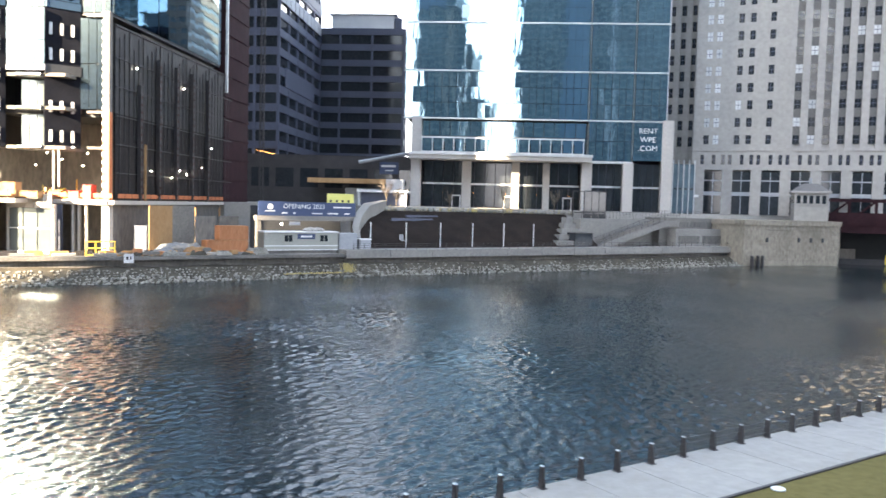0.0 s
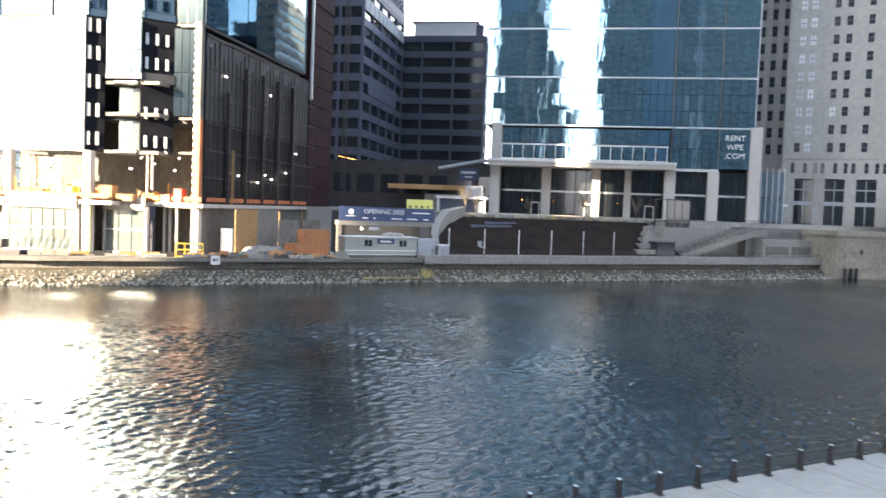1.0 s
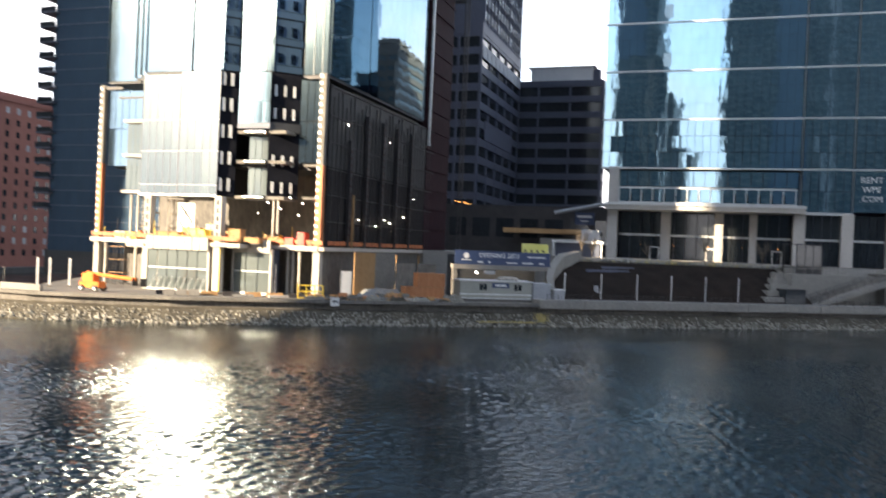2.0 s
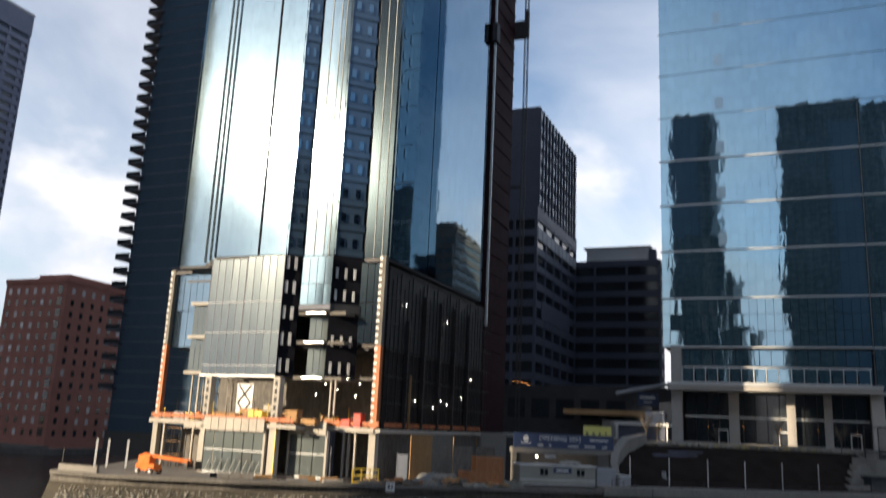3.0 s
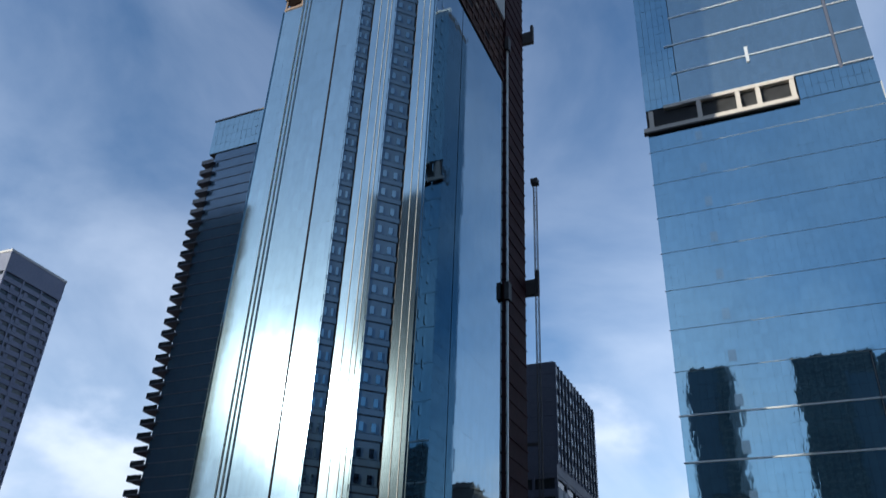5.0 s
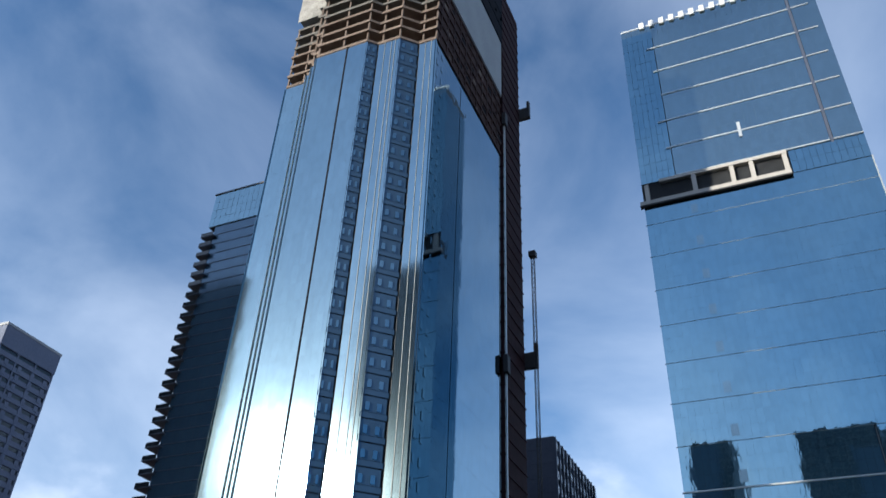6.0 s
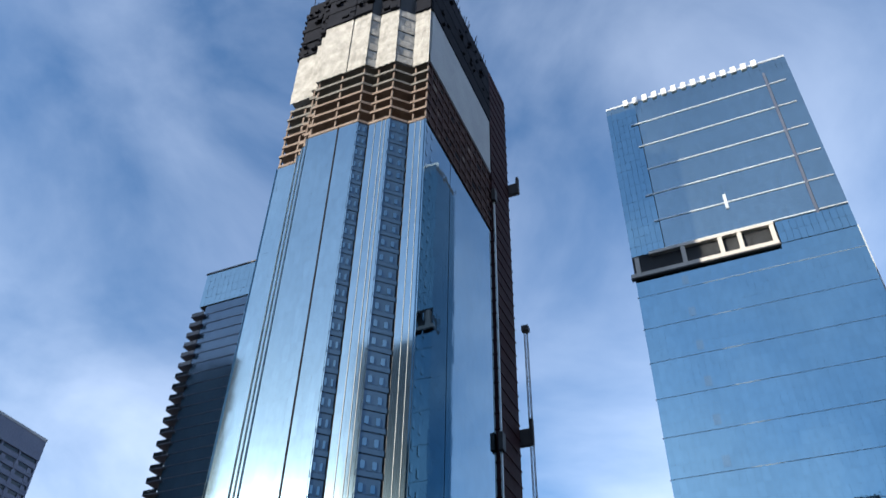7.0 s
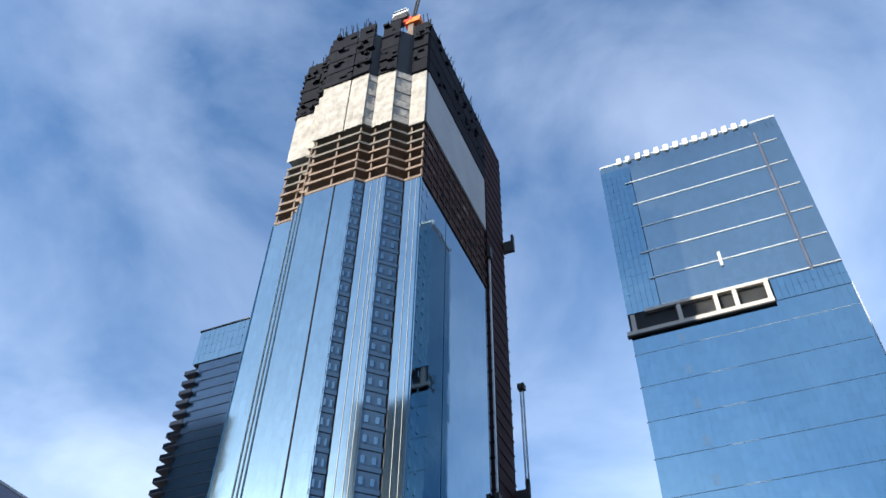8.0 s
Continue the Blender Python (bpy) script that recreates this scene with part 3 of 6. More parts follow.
part("rail", boxes((58.5, 80, 10.39, 10.46, 11.25, 11.33), (80, 98, 10.39, 10.46, 11.75, 11.83)), STEEL_DARK, plaza_rail)

# Bridge abutment, bridge house and bridge
abut = thing("bridge_abutment", "massive weathered stone bridge abutment in the water", "abutment", BANK.copy(), kind="structure")
part("wall", prism([(97, -0.6), (124, -6.5), (139, 2), (142, 9), (97, 9)], -3, 9.2), ABUT_STONE, abut)
part("coping", prism([(96.7, -0.9), (124.1, -6.9), (139.5, 1.8), (142, 9), (96.7, 9)], 9.2, 10.3), ABUT_STONE, abut)
for s, n in ((103, -2.0), (112, -3.95), (115.5, -4.7), (119, -5.4)):
    part("drain", boxes((s, s + 0.5, n - 0.35, n + 0.6, 5.4, 6.4)), DARKBODY, abut)
for s in (98.5, 100.6, 102.2):
    t = thing("timber_pile", "dark timber mooring pile against the abutment", "pile", BANK @ pose(s, -1.9, -2), "mooring piles")
    part("shaft", rods(((0, 0, 0), (0.05, 0, 4.2), 0.38), sides=9), STEEL_DARK, t)
    part("cap", rods(((0.05, 0, 4.2), (0.05, 0, 4.4), 0.3), sides=9), CONCRETE_DARK, t)
house = thing("bridge_house", "small limestone bridge house with hipped roof", "bridge house", BANK @ pose(119.0, 2, 10.3, 0, 0, -50))
part("wall", bevelled((0, 7.6, 0, 7.6, 0, 6.6), w=0.08), LIMESTONE, house)
for z in (1.2, 2.4, 3.6):
    part("course", boxes((-0.06, 7.66, -0.06, 7.66, z, z + 0.12)), LIMESTONE, house)
part("cornice", bevelled((-0.5, 8.1, -0.5, 8.1, 6.6, 7.2), w=0.06), LIMESTONE, house)
bm = bmesh.new()
bmesh.ops.create_cone(bm, cap_ends=True, segments=4, radius1=5.9, radius2=2.2, depth=1.9, matrix=Matrix.Translation((3.8, 3.8, 8.1)) @ pose(0, 0, 0, 0, 0, 45))
part("roof", bm, STONE_DARK, house)
part("finial", rods(((3.8, 3.8, 9.0), (3.8, 3.8, 10.4), 0.35), sides=8), SPANDREL_PALE, house)
for i in range(5):
    w = part("window", boxes((0.5 + i * 1.4, 1.35 + i * 1.4, -0.05, 0.05, 4.2, 6.1)), GLASS_DARK, house)
    part("sill", boxes((0.42 + i * 1.4, 1.43 + i * 1.4, -0.16, 0.05, 4.05, 4.2)), LIMESTONE, w)
    w = part("window", boxes((-0.05, 0.05, 0.5 + i * 1.4, 1.35 + i * 1.4, 4.2, 6.1)), GLASS_DARK, house)

bridge = thing("bridge", "dark maroon riveted steel truss bridge over the river", "bridge", BANK @ pose(131, 2.5, 0, 0, 0, -50))
part("deck", boxes((0, 90, 0, 16, 9.2, 10.1)), MAROON, bridge)
for y in (0, 15.6):
    part("girder", boxes((0, 90, y, y + 0.4, 7.6, 9.6)), MAROON, bridge)
    part("top_chord", boxes((0, 90, y, y + 0.4, 15.2, 16.0)), MAROON, bridge)
    for i in range(15):
        part("web_plate", boxes((i * 6.0, i * 6.0 + 0.7, y + 0.02, y + 0.38, 10.1, 15.2)), MAROON, bridge)
        part("diagonal", rods(((i * 6.0, y + 0.2, 10.1), (i * 6.0 + 6, y + 0.2, 15.2), 0.28), sides=5), MAROON, bridge)
    part("parapet", boxes((0, 90, y - 0.1, y + 0.5, 10.1, 12.6)), MAROON, bridge)
part("pier_wall", boxes((-4, 90, 10, 11, -2, 9.2)), DARKBODY, bridge)
t = thing("mooring_float", "yellow and dark timber fender float by the bridge", "float", BANK @ pose(140, -8, 0, 0, 0, -50))
part("timber", boxes((-12, 10, 0, 0.8, -0.5, 1.2)), STEEL_DARK, t)
part("float", bevelled((1, 4.2, -0.8, 0, 0.0, 2.4), w=0.1), YELLOW, t)

# Camera side: promenade, lawn, terrace
PROM = pose(2.35, 29.25, 0, 0, 0, 33.7)   # along the near quay edge
prom = thing("promenade", "pale concrete riverside promenade slabs", "promenade", PROM.copy(), kind="structure")
for i in range(30):
    s0 = -14 + i * 3.0
    part("slab", boxes((s0, s0 + 2.97, -4.2, 0.25, 0.9, 1.2)), PAVING, prom)
part("quay_wall", boxes((-60, 90, -4.2, 0.2, -3, 0.9)), CONCRETE_DARK, prom)
part("edge_strip", boxes((-60, 90, -4.35, -4.2, 0.7, 1.24)), STEEL_DARK, prom)
near_lawn = tagged(part("lawn", prism([(-60, -60), (90, -60), (90, -4.35), (-60, -4.35)], -3, 1.17), LAWN, None), "flat dormant olive-brown winter lawn", "lawn", kind="structure")
near_lawn.matrix_world = PROM
bollard = thing("bollard", "dark flat steel railing post on the promenade edge", "post", PROM @ pose(0, 0, 1.2), "railing posts along the promenade")
bm = bmesh.new()
box(bm, -0.06, 0.06, -0.16, 0.16, 0, 0.86)
for v in bm.verts:
    if v.co.z > 0.5:
        v.co.y *= 0.6
bmesh.ops.bevel(bm, geom=bm.edges[:], offset=0.012, segments=2, affect="EDGES")
part("blade", bm, STEEL_DARK, bollard)
part("base_plate", boxes((-0.14, 0.14, -0.2, 0.2, 0, 0.02)), STEEL_DARK, bollard)
part("cap", boxes((-0.065, 0.065, -0.1, 0.1, 0.86, 0.875)), ALU, bollard)
for i in range(-6, 34):
    if i:
        copy_thing(bollard, PROM @ pose(i * 2.032, 0, 1.2))
cable = thing("cable_rail", "thin steel cables between promenade posts", "cable", PROM.copy())
for z in (1.45, 1.75, 1.98):
    part("cable", rods(((-12, 0.0, z), (67, 0.0, z), 0.012), sides=5), STEEL_DARK, cable)
t = tagged(part("drain_cover", rods(((0, 0, 0), (0, 0, 0.05), 0.28), sides=16), WHITE, None), "round pale drain cover set in the lawn edge", "cover")
t.matrix_world = Matrix.Translation((13.4, 31.0, 1.18))
deck = tagged(part("terrace_deck", boxes((-120, 120, -60, 1.2, 1.1, 10.3)), CONCRETE, None), "raised concrete terrace above the lawn", "terrace", kind="structure")
south = tagged(part("ground_south", prism([(-2400, -650), (2400, -650), (2400, 900), (260, 160), (90, 40), (60, 1.2), (-60, 1.2), (-330, -20), (-2400, -20)], -3, 1.0), ASPHALT, None), "asphalt streets on the near river bank", "ground", kind="structure")

# Coursed blocks of the abutment's faces
block_me = bpy.data.meshes.new("stone_block")
bm = boxes((0.012, 2.288, -0.09, 0.05, 0.012, 1.128))
for v in bm.verts:
    if v.co.y < 0:
        v.co.x += 0.03 if v.co.x < 1 else -0.03
        v.co.z += 0.03 if v.co.z < 0.5 else -0.03
bm.to_mesh(block_me)
bm.free()
for (xa, ya), (xb, yb) in (((97, -0.6), (124, -6.5)), ((124, -6.5), (139, 2))):
    run, ang = math.hypot(xb - xa, yb - ya), math.atan2(yb - ya, xb - xa)
    for r in range(8):
        u = -1.15 if r % 2 else 0.0
        while u < run - 1.2:
            if u >= 0:
                o = link("stone_block", block_me, ABUT_STONE, abut)
                o.location, o.rotation_euler = (xa + math.cos(ang) * u, ya + math.sin(ang) * u, 0.1 + r * 1.14), (0, 0, ang)
            u += 2.3


# Tower under construction
sft = thing("tower_under_construction", "tall blue glass tower under construction with wrapped top", "skyscraper", pose(-92.07, 121.82, 0, 0, 0, GRID))
PLAN = [(0, 44.6), (0, 0), (7.5, 0), (7.5, -2), (10.2, -2), (10.2, -4), (12.8, -4), (12.8, -6), (27.7, -6), (29.7, -4), (35.5, -4), (39.0, -0.5), (43.6, -0.5), (43.6, 44.6)]
RETURNS = (((27.7, -6), (29.7, -4)), ((35.5, -4), (39.0, -0.5)))   # splayed bays facing downstream
FLOOR = 4.2


def inset(p, d):
    cx, cy = 22, 20
    return [(x + (d if x < cx else -d), y + (d if y < cy else -d)) for x, y in p]


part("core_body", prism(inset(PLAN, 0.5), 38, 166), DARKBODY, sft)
# glass: fronts
strips = [(0, 7.5, 0, 30), (7.5, 10.2, -2, 30), (10.2, 12.8, -4, 30), (12.8, 21.85, -6, 38), (22.2, 27.7, -6, 38), (29.7, 35.5, -4, 38), (39.0, 43.6, -0.5, 38)]
for a, b, v, z0 in strips:
    curtain("glass_strip", [((a, v), (b, v))], levels(38.4, 165.5, FLOOR), 1.5, 0.012, 0.0009, GLASS_FRONT, sft, proud=-0.35)
part("seam", boxes((21.85, 22.2, -5.75, -5.5, 38, 166)), FORM_DARK, sft, "dark vertical joint")
for x, v in ((31.4, -4), (33.2, -4), (34.2, -4), (40.6, -0.5), (42.1, -0.5), (8.9, -2), (11.5, -4)):
    part("mullion", boxes((x, x + 0.12, v + 0.24, v + 0.36, 38.4, 165.5)), TEAL_METAL, sft)


def along(p, q, o, z0, z1, u0=0.0, u1=1.0, deep=0.25):
    """A slab along a plan segment from u0 to u1 of its length, its face o metres behind the line."""
    p, q = Vector(p), Vector(q)
    d = (q - p).normalized()
    n = Vector((d.y, -d.x))
    c0, c1 = p.lerp(q, u0) - n * o, p.lerp(q, u1) - n * o
    return prism([tuple(c0), tuple(c1), tuple(c1 - n * deep), tuple(c0 - n * deep)], z0, z1)


# splayed returns: dark, with windows that catch the light
rnd_w = random.Random(4)
for p, q in RETURNS:
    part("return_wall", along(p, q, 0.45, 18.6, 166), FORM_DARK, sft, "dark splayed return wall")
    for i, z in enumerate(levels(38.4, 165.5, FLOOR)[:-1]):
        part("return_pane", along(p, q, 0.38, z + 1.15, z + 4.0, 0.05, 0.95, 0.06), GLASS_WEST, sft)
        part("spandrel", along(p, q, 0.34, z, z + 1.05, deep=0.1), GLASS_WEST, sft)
        for u in (0.16, 0.60):
            part("vent_sash", along(p, q, 0.28 + rnd_w.uniform(-0.03, 0.03), z + 1.4, z + 2.9, u, u + 0.16, 0.08), GLASS_SIDE, sft)
for (a, v0, v1) in ((7.5, 0, -2), (10.2, -2, -4), (12.8, -4, -6)):
    curtain("return_glass", [((a, v0), (a, v1))], levels(38.4, 165.5, FLOOR), 1.25, 0.02, 0.002, ALU, sft, "pale metal return", proud=-0.4)
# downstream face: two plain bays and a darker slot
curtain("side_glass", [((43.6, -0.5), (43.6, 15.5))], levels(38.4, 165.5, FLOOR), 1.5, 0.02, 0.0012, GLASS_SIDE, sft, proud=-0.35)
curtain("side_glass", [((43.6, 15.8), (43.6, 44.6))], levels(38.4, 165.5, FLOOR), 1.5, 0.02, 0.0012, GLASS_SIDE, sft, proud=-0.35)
for z in levels(38.4, 165.5, FLOOR)[:-1]:
    for y in (1.0, 3.6):
        part("vent_sash", boxes((43.27, 43.36, y, y + 0.9, z + 1.3, z + 2.9)), GLASS_FRONT, sft)
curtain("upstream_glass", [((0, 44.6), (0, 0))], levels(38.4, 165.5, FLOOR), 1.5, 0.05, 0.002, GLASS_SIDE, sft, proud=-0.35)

# Upper floors without glass: slabs, columns, then the white and black sheeting
for i, z in enumerate(levels(166, 188.5, 3.75)):
    part("floor_slab", prism(inset(PLAN, 0.15 if i % 2 else 0.35), z, z + 0.75), RUST if i < 4 else CONCRETE, sft)
# near-black block stands in for the deep shade inside the open floors
part("shade_fill", prism(inset(PLAN, 2.2), 166, 192.8), DARKBODY, sft)
part("side_infill", boxes((42.9, 43.2, 0.8, 44.2, 166.8, 189.4)), RUST_DARK, sft, "dark red-brown unclad side bays")
for i, y in enumerate(np.arange(2.0, 44, 3.9)):
    part("side_column", boxes((43.1, 43.5, y, y + 0.5, 166, 189.4)), RUST_DARK, sft)
for z in levels(166, 188.5, 3.75):
    part("edge_cover", boxes((43.2, 43.56, 0.2, 44.4, z - 0.05, z + 0.8)), RUST_DARK, sft)
for i in range(26):
    y, z = 1.5 + (i * 37 % 42), 167.2 + 3.75 * (i * 5 % 6)
    part("stacked_load", boxes((42.9, 43.35, y, y + 1.2 + i % 3, z, z + 0.8 + 0.4 * (i % 3))), FORM_DARK if i % 4 else RUST, sft)
for x, y in [(0.6, 0.4), (5.3, 0.4), (10.7, -3.8), (13.4, -5.5), (20.5, -5.5), (27.1, -5.5), (30.4, -3.5), (35.0, -3.5), (39.6, 0), (43, 0.2), (43, 14), (43, 30)]:
    part("column", boxes((x - 0.22, x + 0.22, y + 0.2, y + 0.7, 166, 189)), RUST, sft)
for a, b, v, z0 in strips:
    lift = 3.6 if a < 12 else 0
    # loose white sheeting, billowing between its floors
    bm = bmesh.new()
    rows = []
    for j in range(25):
        z = 188.2 + lift + (213.4 - 188.2) * j / 24
        rows.append([bm.verts.new((a + (b - a) * i / 10, v - 0.15 - 0.22 * noise.noise(Vector((a + i * 0.8, z * 0.35, 4))), z + (0.5 * noise.noise(Vector((a + i, j, 9))) if j in (0, 24) else 0))) for i in range(11)])
    for r0, r1 in zip(rows, rows[1:]):
        for i in range(10):
            bm.faces.new((r0[i], r0[i + 1], r1[i + 1], r1[i]))
    for f in bm.faces:
        f.smooth = True
    part("white_sheet", bm, WRAP, sft, "billowing white weather sheeting")
part("sheet_body", prism(inset(PLAN, 0.25), 192.6, 213), WRAP_GREY, sft)
for p, q in RETURNS:
    for i, z in enumerate(levels(188.5, 213, 3.6)[:-1]):
        part("sheet_flap", along(p, q, 0.05 + 0.25 * (i % 2), z + 0.3, z + 3.2), WRAP, sft)
part("side_sheet", boxes((43.4, 43.75, 0.5, 44.4, 189.5, 213.2)), WRAP_GREY, sft, "flat grey side sheeting")
for a, b, v, z0 in strips + [(43.6, 43.9, 0, 0)]:
    for z in (213.5, 220.2, 226.9, 233.6):
        part("formwork_screen", boxes((a, b, v - 0.4, v - 0.1, z, z + (6.2 if z < 230 else random.uniform(5.5, 9.5)))), FORM_DARK, sft)
        part("screen_shelf", boxes((a - random.uniform(0, 0.5), b, v - random.uniform(0.5, 1.1), v - 0.1, z - 0.5, z)), FORM_DARK, sft)
for z in (213.5, 220.2, 226.9, 233.6):
    part("formwork_screen", boxes((43.7, 44.0, 0, 44.6, z, z + 6.2)), FORM_DARK, sft)
# the same shade fill behind the formwork screens
part("shade_fill", prism(inset(PLAN, 1.2), 213, 238), DARKBODY, sft)
bm = bmesh.new()
for i in range(110):
    a, b, v, z0 = random.choice(strips)
    x = random.uniform(a, b)
    rod(bm, (x, v - 0.2 + random.uniform(0, 3), 236), (x + random.uniform(-0.6, 0.6), v + random.uniform(-1, 3), 241.5 + random.uniform(0, 4.5)), 0.13, 5)
for i in range(30):
    y = random.uniform(0, 44)
    rod(bm, (43.8, y, 236), (43.8 + random.uniform(-0.5, 1.2), y, 240.5 + random.uniform(0, 2.0)), 0.12, 5)
part("formwork_props", bm, FORM_DARK, sft, kind="stuff")
# loose edges of the formwork: brackets, walkway ends and folded screens that break the outline
rnd_f = random.Random(21)
for k in range(70):
    a, b, v, z0 = rnd_f.choice(strips)
    x, z, w = rnd_f.uniform(a, b - 0.8), rnd_f.uniform(212.5, 239), rnd_f.uniform(0.6, 2.2)
    part("bracket", boxes((x, x + w, v - rnd_f.uniform(0.7, 1.7), v - 0.1, z, z + rnd_f.uniform(0.2, 1.6))), FORM_DARK, sft)
for k in range(24):
    y, z = rnd_f.uniform(0, 43), rnd_f.uniform(213, 239)
    part("bracket", boxes((43.9, 44.2 + rnd_f.uniform(0.2, 0.9), y, y + rnd_f.uniform(0.5, 1.6), z, z + rnd_f.uniform(0.2, 1.4))), FORM_DARK, sft)
for k in range(9):
    z = 214 + k * 2.9
    part("bracket", boxes((-1.4 - rnd_f.uniform(0, 0.8), 0.2, 0.4, 2.5, z, z + rnd_f.uniform(0.4, 1.8))), FORM_DARK, sft)

# Tall hoist mast up the far side corner
mast = thing("hoist_tower", "dark maroon construction hoist tower against the skyscraper", "hoist", pose(-92.07, 121.82, 0, 0, 0, GRID) @ pose(43.7, 45.5, 3.3))
part("shaft", boxes((-5.2, 0.0, 0, 15.0, 0, 238)), MAROON, mast)
for z in np.arange(4, 236, 4.2):
    part("tie", boxes((-5.4, 0.2, -0.15, 15.2, z, z + 0.35)), MAROON, mast)
part("rail", boxes((0.05, 0.5, 0.2, 0.7, 30, 178)), ALU, mast, "pale guide rail")
for z in (95, 175):
    c = part("hoist_car", bevelled((0.02, 1.1, -0.9, 1.2, z, z + 4.6), w=0.08), STEEL_DARK, mast)
    up = (z - 8.7) * 1.1 + 8.7
    part("cage", boxes((-2.0, 2.6, 15.1, 16.4, up, up + 4.4)), STEEL_DARK, c)
    part("cage_mast", boxes((2.6, 3.4, 15.1, 16.4, up, up + 7.0)), STEEL_DARK, c)
mast2 = thing("hoist_mast", "slender lattice hoist mast beside the tower", "mast", pose(-92.07, 121.82, 0, 0, 0, GRID) @ pose(46.3, 60.2, 3.3))
for x, y in ((0, 0), (0.8, 0), (0, 0.8), (0.8, 0.8)):
    part("leg", boxes((x, x + 0.14, y, y + 0.14, 0, 137.5)), STEEL_DARK, mast2)
bm = bmesh.new()
for i in range(91):
    rod(bm, (0.07, 0.07, i * 1.5), (0.87, 0.07, i * 1.5 + 1.5), 0.05, 4)
    rod(bm, (0.07, 0.87, i * 1.5), (0.87, 0.87, i * 1.5 + 1.5), 0.05, 4)
part("bracing", bm, STEEL_DARK, mast2, kind="stuff")
part("head", boxes((-0.5, 1.4, -0.5, 1.4, 137.5, 139.1)), STEEL_DARK, mast2)
part("tie_arm", boxes((-2.6, 0.0, 0.2, 0.5, 64.5, 65.2)), STEEL_DARK, mast2)

# Crane on the roof
crane = thing("crane", "orange and white tower crane at the building's top", "crane", pose(-92.07, 121.82, 0, 0, 0, GRID) @ pose(34.6, 4.5, 244.5))
part("mast", boxes((-1, 1, -1, 1, -5, 8)), RUST, crane)
part("turntable", rods(((0, 0, 8), (0, 0, 9.2), 1.8), sides=14), ORANGE, crane)
cab = part("cab", bevelled((-6.4, -0.6, -3.0, -0.2, 13.0, 16.4), w=0.5), WHITE, crane, "white crane cab")
part("cab_window", boxes((-5.9, -1.2, -3.06, -2.98, 14.4, 15.5)), GLASS_DARK, cab)
part("cab_platform", boxes((-6.2, -0.8, -2.8, 0.6, 10.4, 13.0)), STEEL_DARK, crane)
part("counterweight", bevelled((-2.6, 0.4, -1.8, 1.4, 9.0, 11.6), w=0.1), RED, crane)
part("machinery_deck", boxes((-1.6, 3.4, -1.6, 1.6, 7.6, 10.4)), ORANGE, crane)
part("jib", rods(((0, -0.6, 10), (4, -3, 30), 0.35), ((0, 0.6, 10), (4, -1.8, 30), 0.35), sides=6), STEEL_DARK, crane)

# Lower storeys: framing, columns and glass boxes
# near-black soffit and darker concrete carry the shade under the tower
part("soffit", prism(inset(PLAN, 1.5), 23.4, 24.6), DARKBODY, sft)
part("recess_wall", prism([(3, 12), (42, 12), (42, 44), (3, 44)], 11, 38.2), CONCRETE_DARK, sft, "unfinished interior with its shade put into the colour")
part("inner_floor", boxes((1.5, 42.5, 0, 44, 30.6, 31.2)), CONCRETE_DARK, sft)


def studded_column(x, y, z1, w, glow):
    c = part("corner_column", boxes((x - w / 2, x + w / 2, y - w / 2, y + w / 2, 3.4, 11.2)), SITE_PALE, sft, "pale fireproofed lower column")
    part("column_shaft", boxes((x - w * 0.42, x + w * 0.42, y - w * 0.42, y + w * 0.42, 11.2, glow)), ORANGE_STEEL, c, "orange primed steel shaft")
    part("column_shaft", boxes((x - w * 0.42, x + w * 0.42, y - w * 0.42, y + w * 0.42, glow, z1)), CONCRETE, c, "grey steel shaft")
    for z in np.arange(12, z1 - 0.4, 1.12):
        part("stud_plate", bevelled((x - w * 0.52, x - w * 0.05, y - w * 0.46, y - w * 0.4, z, z + 0.5), w=0.03), WHITE, c)


studded_column(0.6, -0.6, 37.5, 1.0, 24)
studded_column(43.0, -0.7, 38.4, 1.15, 24)
for x, y, z1 in ((15.8, -6.6, 18.4), (29.3, -7.2, 18.4)):
    c = part("front_column", bevelled((x - 0.62, x + 0.62, y - 0.62, y + 0.62, 3.4, z1), w=0.06), SITE_PALE, sft)
    part("edge_strip", boxes((x + 0.5, x + 0.66, y - 0.66, y - 0.5, 3.6, 10.4)), YELLOW, c, "yellow edge guard")
    for z in np.arange(12, z1 - 1, 1.25):
        part("slot", boxes((x - 0.25, x + 0.2, y - 0.66, y - 0.6, z, z + 0.8)), DARKBODY, c)
# deck at first floor with fascia panels
part("deck_slab", prism([(-0.6, -1.4), (12, -1.4), (12, -8.2), (33.6, -8.2), (33.6, -1.5), (44.4, -1.5), (44.4, 44), (-0.6, 44)], 10.6, 11.2), SITE_PALE, sft)
for x0, x1, v, k in ((8.5, 14.6, -3.2, 5), (16.9, 28.3, -8.6, 8), (30.4, 37.2, -5.2, 5)):
    for i in range(k):
        w = (x1 - x0) / k
        part("fascia_panel", bevelled((x0 + i * w, x0 + (i + 1) * w - 0.08, v, v + 0.25, 9.9, 11.9), w=0.02), SITE_PALE, sft)
for x0, x1 in ((37.2, 43.4), (0.2, 8.5)):
    part("edge_beam", boxes((x0, x1, -1.75, -1.5, 10.5, 11.3)), SITE_PALE, sft)
